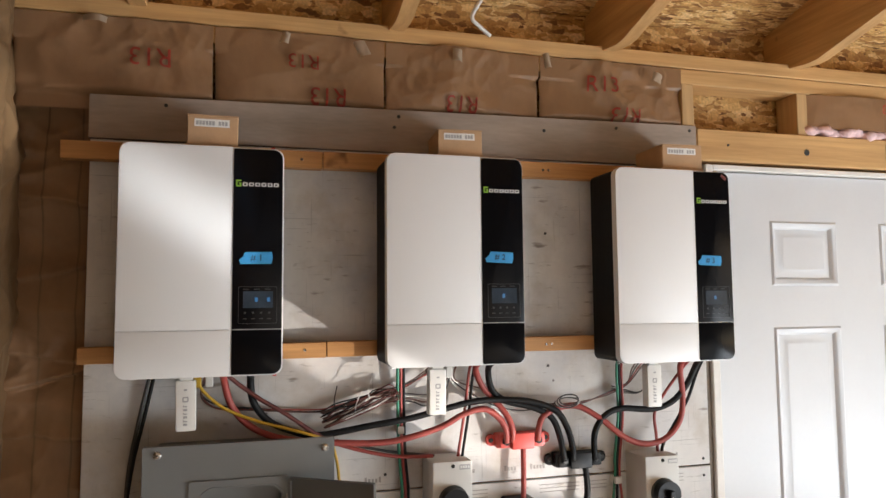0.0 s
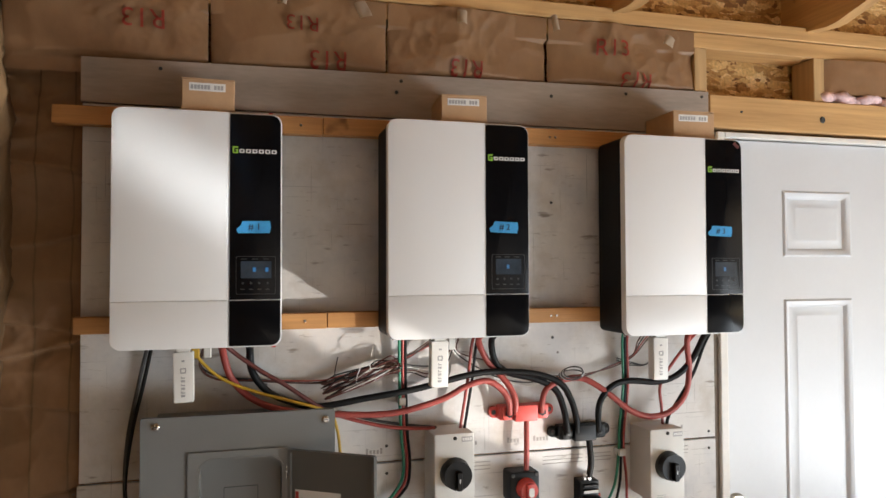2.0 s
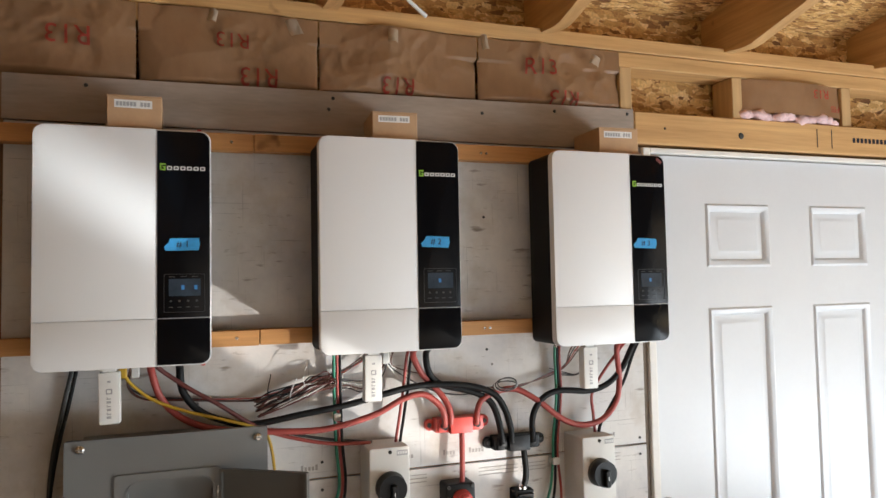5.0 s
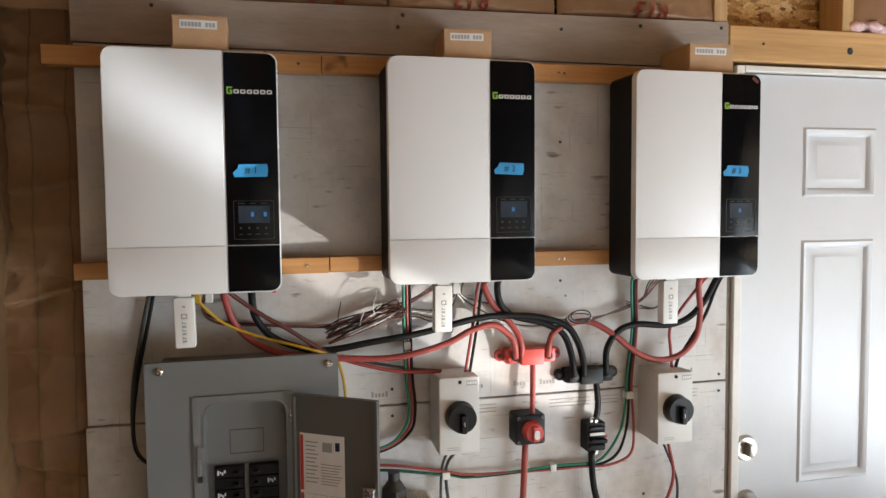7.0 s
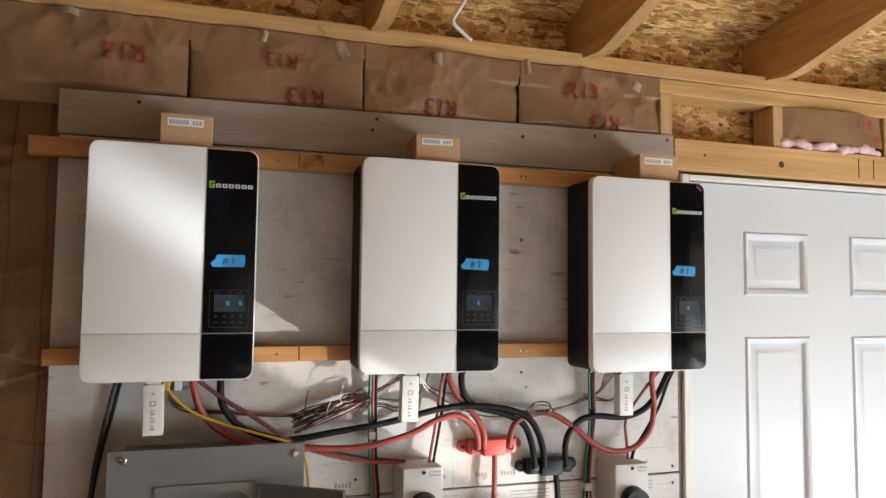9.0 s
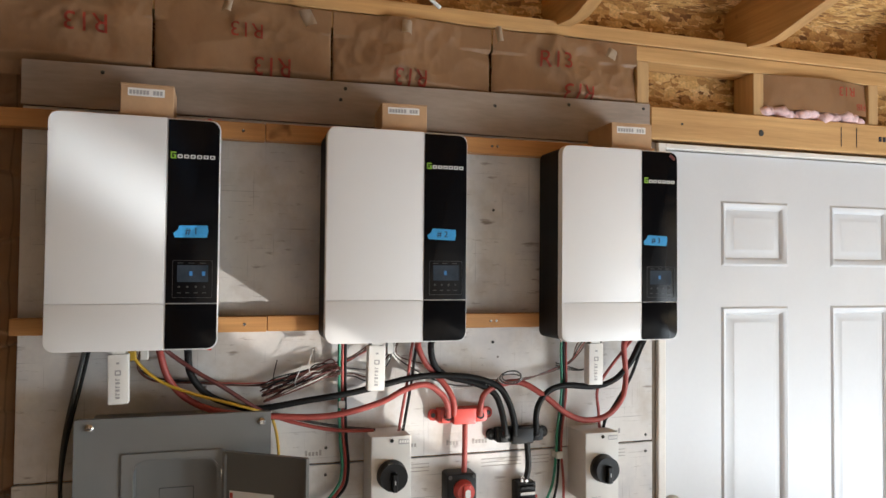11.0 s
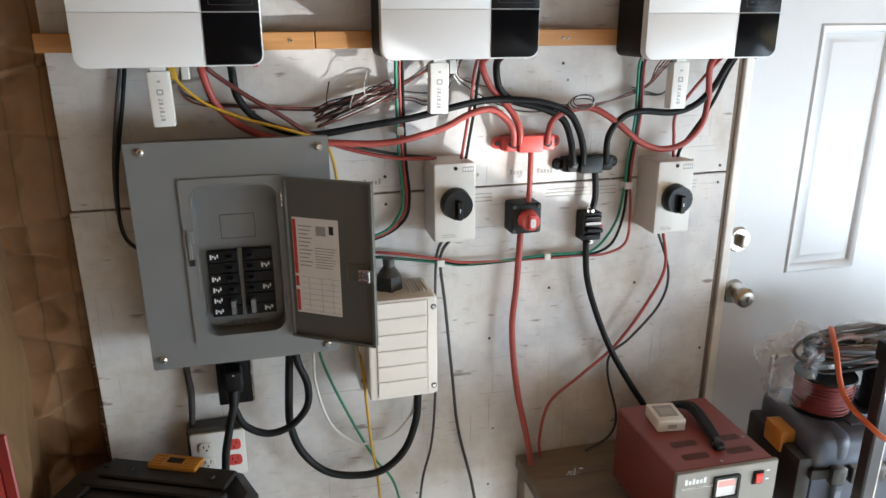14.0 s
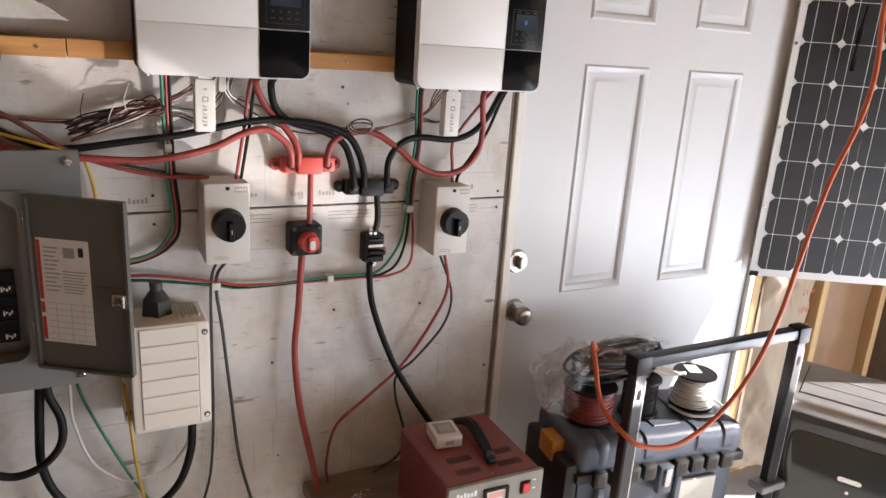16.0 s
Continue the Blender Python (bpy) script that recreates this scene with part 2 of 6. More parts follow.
DOOR_WHITE = mat("white_door_paint", (0.62, 0.63, 0.645), 0.42, vary=0.03, scale=4, fine=70, bump=0.03)
JAMB = mat("cream_jamb_paint", (0.76, 0.73, 0.68), 0.5, vary=0.06, scale=8, fine=60, bump=0.06)
CONCRETE = mat("concrete", (0.45, 0.44, 0.42), 0.85, vary=0.14, scale=3, fine=40, bump=0.2)
GROUND = mat("dry_ground", (0.42, 0.36, 0.28), 0.95, vary=0.2, scale=0.8, fine=12, bump=0.3)
WHITE_SHELL = mat("white_powder_coat", (0.72, 0.718, 0.715), 0.4, vary=0.015, scale=3, fine=900, bump=0.03)
BLACK_CASE = mat("black_case_paint", (0.007, 0.0065, 0.006), 0.6, spec=0.2, vary=0.15, scale=10, fine=500, bump=0.05)
BLACK_GLOSS = mat("glossy_black_acrylic", (0.004, 0.004, 0.005), 0.22, vary=0.1, scale=5, fine=60, bump=0, spec=0.12)
SCREEN = mat("dark_display", (0.035, 0.05, 0.07), 0.2, vary=0.2, scale=30, fine=200, bump=0)
BLUE_GLOW = glow("blue_display_mark", (0.06, 0.32, 0.75), 0.07)
WHITE_PRINT = mat("white_print", (0.72, 0.72, 0.72), 0.5, vary=0.05, bump=0)
PALE_PRINT = mat("pale_grey_print", (0.37, 0.35, 0.33), 0.6, vary=0.15, scale=60, bump=0)
DIM_PRINT = mat("dim_print", (0.022, 0.022, 0.024), 0.5, vary=0.1, bump=0)
GREY_PRINT = mat("grey_print", (0.36, 0.36, 0.36), 0.5, vary=0.1, bump=0)
GREEN_PRINT = mat("green_print", (0.28, 0.55, 0.05), 0.5, vary=0.05, bump=0)
BLUE_TAPE = mat("blue_masking_tape", (0.035, 0.30, 0.62), 0.7, vary=0.12, scale=60, fine=200, bump=0.15)
INK = mat("black_marker", (0.012, 0.015, 0.03), 0.6, vary=0.1, bump=0)
CARDBOARD = mat("brown_cardboard", (0.50, 0.315, 0.175), 0.75, vary=0.1, scale=12, fine=120, bump=0.08)
PAPER = mat("white_label_paper", (0.74, 0.73, 0.71), 0.7, vary=0.05, scale=20, fine=120, bump=0.03)
RED_PRINT = mat("red_label_print", (0.55, 0.06, 0.045), 0.6, vary=0.1, bump=0)
PANEL_GREY = mat("grey_enamel", (0.163, 0.168, 0.167), 0.33, vary=0.05, scale=6, fine=300, bump=0.04)
PANEL_DARK = mat("dark_grey_enamel", (0.115, 0.115, 0.108), 0.36, vary=0.05, scale=6, fine=300, bump=0.04)
STEEL = mat("bright_steel", (0.62, 0.61, 0.6), 0.26, metal=1, vary=0.12, scale=30, fine=200, bump=0.05)
NICKEL = mat("satin_nickel", (0.42, 0.385, 0.335), 0.3, metal=1, vary=0.08, scale=12, fine=150, bump=0.02)
BLACK_PLASTIC = mat("black_plastic", (0.006, 0.006, 0.0065), 0.42, spec=0.25, vary=0.2, scale=20, fine=300, bump=0.06)
BREAKER_BLACK = mat("breaker_plastic", (0.005, 0.005, 0.0055), 0.4, spec=0.2, vary=0.15, scale=20, fine=300, bump=0.04)
GREY_PLASTIC = mat("warm_grey_plastic", (0.62, 0.605, 0.57), 0.5, vary=0.04, scale=8, fine=250, bump=0.05)
BEIGE = mat("beige_plastic", (0.77, 0.73, 0.665), 0.5, vary=0.04, scale=5, fine=200, bump=0.05)
RED_PLASTIC = mat("red_plastic", (0.62, 0.075, 0.06), 0.4, vary=0.08, scale=15, fine=200, bump=0.04)
RED_CABLE = mat("red_cable_jacket", (0.36, 0.06, 0.048), 0.5, vary=0.12, scale=30, fine=200, bump=0.05)
BLACK_CABLE = mat("black_cable_jacket", (0.009, 0.009, 0.0095), 0.55, spec=0.25, vary=0.2, scale=30, fine=200, bump=0.05)
GREY_CABLE = mat("grey_cable_jacket", (0.045, 0.042, 0.041), 0.55, vary=0.15, scale=30, fine=200, bump=0.05)
YELLOW_CABLE = mat("yellow_cable_jacket", (0.55, 0.33, 0.025), 0.5, vary=0.1, scale=30, fine=200, bump=0.05)
GREEN_CABLE = mat("green_cable_jacket", (0.02, 0.21, 0.12), 0.5, vary=0.12, scale=30, fine=200, bump=0.05)
WHITE_CABLE = mat("white_cable_jacket", (0.68, 0.67, 0.64), 0.5, vary=0.08, scale=30, fine=200, bump=0.05)
SPOOL_RED = mat("dark_red_wire", (0.2, 0.03, 0.03), 0.5, vary=0.15, scale=30, fine=200, bump=0.05)
MAROON_CABLE = mat("maroon_cable_jacket", (0.13, 0.03, 0.025), 0.5, vary=0.15, scale=30, fine=200, bump=0.05)
BROWN_WIRE = mat("brown_pair_wire", (0.12, 0.055, 0.04), 0.55, vary=0.2, scale=30, fine=200, bump=0.05)
ORANGE_CORD = mat("orange_cord_jacket", (0.55, 0.115, 0.04), 0.45, vary=0.08, scale=30, fine=200, bump=0.05)
MAROON = mat("maroon_enamel", (0.225, 0.045, 0.04), 0.38, vary=0.1, scale=5, fine=250, bump=0.06)
CHARGER_FACE = mat("grey_charger_face", (0.25, 0.24, 0.215), 0.45, vary=0.05, scale=8, fine=200, bump=0.04)
SWITCH_RED = mat("red_rocker", (0.75, 0.05, 0.04), 0.3, vary=0.05, bump=0)
BENCH = mat("stained_bench_wood", (0.21, 0.165, 0.125), 0.75, vary=0.25, scale=4, fine=30, bump=0.2, stretch=(0.4, 2, 2))
TOOLBOX = mat("blue_grey_toolbox_plastic", (0.075, 0.09, 0.122), 0.4, vary=0.15, scale=10, fine=220, bump=0.12)
TOOLBOX_BLACK = mat("black_toolbox_plastic", (0.022, 0.021, 0.021), 0.5, vary=0.2, scale=10, fine=220, bump=0.15)
LATCH = mat("yellow_latch_plastic", (0.55, 0.24, 0.03), 0.45, vary=0.1, scale=20, fine=200, bump=0.05)
ALU = mat("dark_anodised_tube", (0.045, 0.046, 0.05), 0.35, metal=0.6, vary=0.1, scale=10, fine=200, bump=0.03)
# Pale copy of ALU; paints sunlight onto posts and the toolbox front.
SUNLIT_METAL = mat("sunlit_metal_tone", (0.5, 0.48, 0.44), 0.4, metal=0.6, vary=0.1, scale=10, fine=200, bump=0.03)
PV_CELL = mat("solar_cell", (0.028, 0.029, 0.031), 0.4, spec=0.35, vary=0.3, scale=4, fine=50, bump=0.04, coat=0.0)
PV_BACK = mat("white_solar_backsheet", (0.74, 0.74, 0.74), 0.4, vary=0.04, scale=8, fine=100, bump=0.03)
# Grey-green base holds reflections that the dark gloss would show.
AC_BODY = mat("dark_glossy_plastic", (0.042, 0.053, 0.056), 0.12, vary=0.1, scale=6, fine=100, bump=0.01, coat=0.4)
AC_TOP = mat("silver_plastic", (0.40, 0.41, 0.42), 0.4, metal=0.6, vary=0.15, scale=8, fine=150, bump=0.03)
CABINET = mat("dark_green_black_steel", (0.010, 0.011, 0.008), 0.6, spec=0.25, vary=0.2, scale=6, fine=100, bump=0.06)
RED_TOOL = mat("red_steel_paint", (0.2, 0.02, 0.014), 0.35, vary=0.12, scale=12, fine=150, bump=0.05)
DARK_STEEL = mat("dark_cabinet_steel", (0.045, 0.045, 0.042), 0.5, vary=0.15, scale=6, fine=100, bump=0.06)
FILM = clear("clear_bag_film", 0.22)
OFF_WHITE = mat("off_white_plastic", (0.72, 0.71, 0.68), 0.4, vary=0.04, scale=10, fine=200, bump=0.03)
DARK_GAP = mat("dark_recess", (0.02, 0.018, 0.015), 0.9, vary=0.2, bump=0)

# ---- shape helpers ----


def box(bm, x0, x1, y0, y1, z0, z1, bevel=0.0, m=None, segs=1):
    mx = (m or Matrix()) @ Matrix.Translation(((x0 + x1) / 2, (y0 + y1) / 2, (z0 + z1) / 2)) @ Matrix.Diagonal((x1 - x0, y1 - y0, z1 - z0, 1))
    made = bmesh.ops.create_cube(bm, size=1, matrix=mx)
    if bevel:
        edges = {e for v in made["verts"] for e in v.link_edges}
        bmesh.ops.bevel(bm, geom=list(edges), offset=bevel, segments=segs, affect="EDGES", profile=0.6)
    return bm


def rod(bm, a, b, r, r2=None, segs=16, caps=True):
    a, b = Vector(a), Vector(b)
    d = b - a
    m = Matrix.Translation((a + b) / 2) @ d.to_track_quat("Z", "Y").to_matrix().to_4x4()
    bmesh.ops.create_cone(bm, cap_ends=caps, segments=segs, radius1=r, radius2=r if r2 is None else r2, depth=d.length, matrix=m)
    return bm


def outline(x0, x1, z0, z1, r, segs=5):
    """A rectangle with rounded corners, as points in x and z."""
    pts = []
    for cx, cz, a0 in ((x1 - r, z1 - r, 0), (x0 + r, z1 - r, 90), (x0 + r, z0 + r, 180), (x1 - r, z0 + r, 270)):
        for n in range(segs + 1):
            a = radians(a0 + 90 * n / segs)
            pts.append((cx + r * math.cos(a), cz + r * math.sin(a)))
    return pts


def slab(bm, pts, y_front, y_back, edge=0.0):
    """Points in x and z drawn out in y, with a rounded front edge of that size."""
    cx, cz = sum(p[0] for p in pts) / len(pts), sum(p[1] for p in pts) / len(pts)
    rings = [(y_back, 0.0), (y_front, 0.0)]
    if edge:
        rings = [(y_back, 0.0), (y_front + edge, 0.0), (y_front + edge * 0.3, edge * 0.3), (y_front, edge)]
    loops = []
    for y, inset in rings:
        loop = []
        for x, z in pts:
            dx, dz = x - cx, z - cz
            loop.append(bm.verts.new((x - math.copysign(min(inset, abs(dx)), dx), y, z - math.copysign(min(inset, abs(dz)), dz))))
        loops.append(loop)
    n = len(pts)
    for a, b in zip(loops, loops[1:]):
        for i in range(n):
            bm.faces.new((a[i], a[(i + 1) % n], b[(i + 1) % n], b[i]))
    bm.faces.new(loops[-1])
    bm.faces.new(loops[0][::-1])
    bmesh.ops.recalc_face_normals(bm, faces=bm.faces)
    return bm


def ring(bm, outer, inner, y_front, y_back):
    """A frame between two outlines with as many points."""
    n = len(outer)
    rows = [[bm.verts.new((x, y, z)) for x, z in pts] for pts, y in ((outer, y_back), (outer, y_front), (inner, y_front), (inner, y_back))]
    for a, b in zip(rows, rows[1:] + rows[:1]):
        for i in range(n):
            bm.faces.new((a[i], a[(i + 1) % n], b[(i + 1) % n], b[i]))
    bmesh.ops.recalc_face_normals(bm, faces=bm.faces)
    return bm


def smooth_line(points, steps=7):
    """A curve through the points."""
    p = [Vector(q) for q in points]
    p = [p[0] * 2 - p[1]] + p + [p[-1] * 2 - p[-2]]
    out = []
    for i in range(1, len(p) - 2):
        for s in range(steps):
            t = s / steps
            out.append(0.5 * (2 * p[i] + (p[i + 1] - p[i - 1]) * t + (2 * p[i - 1] - 5 * p[i] + 4 * p[i + 1] - p[i + 2]) * t * t + (3 * p[i] - p[i - 1] - 3 * p[i + 1] + p[i + 2]) * t ** 3))
    return out + [p[-2]]


def tube(bm, points, r, segs=8, steps=7, smooth=True):
    line = smooth_line(points, steps) if smooth else [Vector(p) for p in points]
    side = None
    rings = []
    for i, p in enumerate(line):
        d = (line[min(i + 1, len(line) - 1)] - line[max(i - 1, 0)]).normalized()
        if side is None:
            side = d.orthogonal().normalized()
        side = (side - d * side.dot(d)).normalized()
        up = d.cross(side)
        rings.append([bm.verts.new(p + (side * math.cos(a) + up * math.sin(a)) * r) for a in (math.tau * k / segs for k in range(segs))])
    for a, b in zip(rings, rings[1:]):
        for k in range(segs):
            bm.faces.new((a[k], a[(k + 1) % segs], b[(k + 1) % segs], b[k]))
    bm.faces.new(rings[0][::-1])
    bm.faces.new(rings[-1])
    return bm


def mesh_of(name, bm, material, smooth=True):
    data = bpy.data.meshes.new(name)
    if smooth:
        for f in bm.faces:
            f.smooth = True
        for e in bm.edges:
            if len(e.link_faces) == 2 and e.calc_face_angle(0) > radians(32):
                e.smooth = False
    bm.to_mesh(data)
    bm.free()
    data.materials.append(material)
    return data


def part(name, bm, material, parent, label=""):
    ob = new(name, mesh_of(name, bm, material))
    ob.parent = parent
    return tagged(ob, label) if label else ob


def thing(name, label, category, at=(0, 0, 0), turn=0.0, group=""):
    ob = new(name)
    ob.empty_display_size = 0.05
    ob.matrix_basis = pose(*at, 0, 0, turn)
    return tagged(ob, label, category, group)


def whole(name, bm, material, label, category, group="", kind=""):
    return tagged(new(name, mesh_of(name, bm, material)), label, category, group, kind)


def B():
    return bmesh.new()


def lettering(name, text, size, material, parent, m, label=""):
    """Flat letters of the built-in font, as a mesh that lies at the pose m."""
    cu = bpy.data.curves.new(name, "FONT")
    cu.body, cu.size, cu.extrude, cu.align_x, cu.align_y = text, size, 0.0003, "CENTER", "CENTER"
    tmp = bpy.data.objects.new(name, cu)
    scene.collection.objects.link(tmp)
    dg = bpy.context.evaluated_depsgraph_get()
    data = bpy.data.meshes.new_from_object(tmp.evaluated_get(dg))
    bpy.data.objects.remove(tmp)
    bpy.data.curves.remove(cu)
    data.materials.clear()
    data.materials.append(material)
    ob = new(name, data)
    ob.parent = parent
    ob.matrix_basis = m
    return tagged(ob, label) if label else ob


def zigzag(t):
    return abs(t % 1.0 - 0.5) * 2


def crease(x, z, scale, seed, long):
    """Height of creased paper at x and z: soft bulges, large flat facets that meet in sharp folds, and small crumples in busy patches."""
    n = lambda k, ax, az: noise.noise(Vector((x * ax * scale, seed + k * 3.7, z * az * scale)))
    wx, wz = x * scale + 0.35 * n(8, 1.1, 1.1), z * scale * long + 0.35 * n(9, 1.1, 1.1)
    facet = lambda k, f, tilt: noise.voronoi(Vector(((wx + tilt * wz) * f, (wz - tilt * wx) * f, seed * 1.3 + k * 5.1)))[0]
    busy = min(1.0, max(0.12, 0.4 + 2.2 * n(2, 0.45, 0.45)))
    a, b = facet(0, 0.85, 0.25), facet(1, 2.3, -0.4)
    w = 0.7 * n(0, 0.6, 0.6 * long)
    w += 1.0 * (a[0] - 0.4)
    w += 0.55 * busy * (b[0] - 0.4)
    w -= 0.5 * busy * abs(n(4, 1.3, 2.0 * long)) + 0.16 * busy * abs(n(6, 5.0, 5.5))
    return w + 0.05


def crumpled(x0, x1, z0, z1, nx, nz, depth, scale, seed, fold=0.0, long=0.55):
    """A paper sheet in x and z, creased in y; it bulges toward the room in the middle. long below 1 draws the folds out upright."""
    bm = B()
    rows = []
    for j in range(nz + 1):
        row = []
        for i in range(nx + 1):
            u, v = i / nx, j / nz
            x, z = x0 + (x1 - x0) * u, z0 + (z1 - z0) * v
            row.append(bm.verts.new((x, -fold * math.sin(math.pi * u) ** 0.6 - depth * crease(x, z, scale, seed, long), z)))
        rows.append(row)
    for a, b in zip(rows, rows[1:]):
        for i in range(nx):
            bm.faces.new((a[i], a[i + 1], b[i + 1], b[i]))
    return bm


def lay_on(ob, height):
    """Presses flat letters onto a paper whose y at x and z is height(x, z)."""
    bm = B()
    bm.from_mesh(ob.data)
    bm.transform(ob.matrix_basis)
    bmesh.ops.triangulate(bm, faces=bm.faces)
    for _ in range(2):
        bmesh.ops.subdivide_edges(bm, edges=[e for e in bm.edges if e.calc_length() > 0.006], cuts=1)
        bmesh.ops.triangulate(bm, faces=bm.faces)
    for v in bm.verts:
        v.co.y = height(v.co.x, v.co.z) - 0.006
    bm.to_mesh(ob.data)
    bm.free()
    ob.matrix_basis = Matrix()


# ---- structure ----
RIGHT, REAR, LEFT = 3.4, -4.2, -0.52
tagged(whole("ground", box(B(), -60, 60, -60, 60, -0.5, -0.02), GROUND, "", ""), "pale dry bare ground outside the garage", "ground", kind="structure")
tagged(whole("floor", box(B(), LEFT - 0.1, RIGHT + 0.1, REAR - 0.1, 0.1, -0.1, 0.0), CONCRETE, "", ""), "bare grey concrete garage floor", "floor", kind="structure")

wall_north = tagged(new("wall_north"), "framed back wall with white boards over studs", "wall", kind="structure")
part("sheathing", box(B(), LEFT - 0.1, 1.27, 0.1, 0.112, 0, 2.6), OSB, wall_north, "strand board behind the studs")
part("sheathing", box(B(), 2.36, RIGHT + 0.1, 0.1, 0.112, 0, 2.6), OSB, wall_north)
part("sheathing", box(B(), 1.27, 2.36, 0.1, 0.112, 2.1, 2.6), OSB, wall_north)
part("lower_board", box(B(), -0.312, 1.267, -0.0, 0.012, 0.0, 1.2595, 0.0015), BOARD, wall_north, "scuffed off-white board with short dark marks")
part("upper_board", box(B(), -0.308, 1.266, -0.0, 0.012, 1.264, 2.085, 0.0015), BOARD, wall_north, "scuffed off-white board with short dark marks")
bm = B()
bmesh.ops.create_cube(bm, size=1)
for v in bm.verts:
    x, y, z = v.co
    v.co = (-0.311 if x < 0 else 1.256, -0.004 if y < 0 else 0.012, 2.087 if z < 0 else (2.186 if x < 0 else 2.205))
part("top_board", bm, BOARD_TOP, wall_north, "grey weathered board strip with nail heads")
for x in (0.09, 0.50, 0.91):
    part("stud", box(B(), x - 0.019, x + 0.019, 0.013, 0.099, 0.04, 2.325, 0.002), PINE_Z, wall_north)
# Dark wood here paints the shade in the gap by the jamb.
part("stud", box(B(), 1.268, 1.2835, 0.006, 0.099, 0.04, 2.1, 0.002), BENCH, wall_north, "rough stud beside the door, darkened for the shaded gap")
part("stud", box(B(), 2.372, 2.412, -0.002, 0.099, 0.0, 2.1, 0.003), PINE_Z, wall_north, "yellow pine stud beside the door")
for x in (2.80, 3.2):
    part("stud", box(B(), x - 0.019, x + 0.019, 0.0, 0.099, 0.04, 2.37, 0.002), PINE_Z, wall_north)
part("header", box(B(), 1.258, RIGHT, -0.006, 0.085, 2.108, 2.2, 0.003), PINE_X, wall_north, "pale pine door header with knots and a stamp")
part("lower_plate", box(B(), LEFT, RIGHT, 0.004, 0.093, 2.328, 2.371, 0.002), PINE_X, wall_north, "pine wall plate")
part("upper_plate", box(B(), LEFT, RIGHT, 0.0, 0.09, 2.373, 2.413, 0.002), PINE_X, wall_north, "pine wall plate")
part("cripple_stud", box(B(), 1.218, 1.257, 0.002, 0.09, 2.2055, 2.3275, 0.002), PINE_Z, wall_north, "short pine cripple stud")
part("cripple_stud", box(B(), 1.613, 1.65, 0.002, 0.09, 2.2005, 2.3275, 0.002), PINE_Z, wall_north)
part("cripple_stud", box(B(), 2.05, 2.088, 0.002, 0.09, 2.2005, 2.3275, 0.002), PINE_Z, wall_north)
for k, (px, ph) in enumerate(((1.93, 0.0), (1.99, 0.0))):
    part("stamp", box(B(), px, px + 0.002, -0.0075, -0.006, 2.125, 2.185), INK, wall_north)
for k in range(9):
    part("stamp", box(B(), 2.08 + k * 0.017, 2.09 + k * 0.017, -0.0075, -0.006, 2.148, 2.163), INK, wall_north)


def nail_head(x, y, z, r=0.0042, m=None):
    return part("nail_head", rod(B(), (x, y + 0.001, z), (x, y - 0.0025, z), r, r * 0.7, 10), m or DARK_STEEL, wall_north)


for x, z in ((-0.15, 2.17), (0.396, 2.178), (0.385, 2.15), (0.79, 2.165), (1.004, 2.184), (1.235, 2.19)):
    nail_head(x, -0.004, z, 0.005)
for x, z in ((0.789, 1.891), (0.79, 1.546), (0.78, 0.984), (1.249, 0.755), (1.025, 0.975), (0.36, 1.30), (0.36, 1.235), (0.79, 1.31), (0.62, 0.86), (1.245, 1.28), (1.245, 1.235)):
    nail_head(x, 0, z)
nail_head(1.633, -0.006, 2.147, 0.011)
nail_head(1.36, -0.006, 2.155, 0.004)

# printed marks along the seam of the boards
for x, w, z in ((0.31, 0.05, 1.283), (0.555, 0.035, 1.288), (0.665, 0.04, 1.287), (0.735, 0.045, 1.287), (0.80, 0.09, 1.287), (1.125, 0.05, 1.289)):
    for k in range(max(2, int(w / 0.0085))):
        part("print", box(B(), x + k * 0.0085, x + k * 0.0085 + 0.0055, -0.0008, 0.0, z, z + (0.013 if k % 4 == 0 else 0.009)), PALE_PRINT, wall_north)
for x, w in ((0.56, 0.06), (0.76, 0.11), (0.88, 0.07), (1.13, 0.05)):
    for k in range(3):
        part("print", box(B(), x, x + w, -0.0012, 0.0, 1.226 + k * 0.009, 1.2278 + k * 0.009), PALE_PRINT, wall_north)

# paper-faced insulation above the boards
batts = tagged(new("insulation_batt"), "brown kraft-faced insulation, wrinkled, with faded red print", "insulation")
BAYS = ((-0.47, -0.05), (-0.045, 0.36), (0.365, 0.78), (0.785, 1.217))
for n, (x0, x1) in enumerate(BAYS):
    m = crumpled(x0, x1, 2.155, 2.368, 110, 60, 0.019, 8.0, n * 3.1, 0.02, 0.8)
    for v in m.verts:
        v.co.y += 0.016
        edge = 2.186 + (v.co.x + 0.311) * 0.0121
        v.co.y = max(v.co.y, 0.014 - max(0.0, v.co.z - edge - 0.002) * 1.6, -0.022)
        if v.co.z > 2.31:
            v.co.y = min(v.co.y, 0.001)
    part("paper_facing", m, KRAFT, batts, "wrinkled kraft paper")


for k, (x, z, w, h, turn) in enumerate(((0.115, 2.345, 0.02, 0.032, 12), (0.30, 2.335, 0.03, 0.045, -20), (0.545, 2.34, 0.026, 0.04, 8), (0.79, 2.343, 0.018, 0.042, -6), (-0.30, 2.35, 0.05, 0.018, 4), (1.12, 2.325, 0.03, 0.03, 25))):
    flap = crumpled(-w / 2, w / 2, -h / 2, h / 2, 8, 8, 0.012, 30, k * 2.3, 0.006)
    torn = part("torn_flap", flap, KRAFT_PALE, batts, "pale torn edge of the paper")
    torn.matrix_basis = pose(x, -0.026, z, -14, turn, 0)


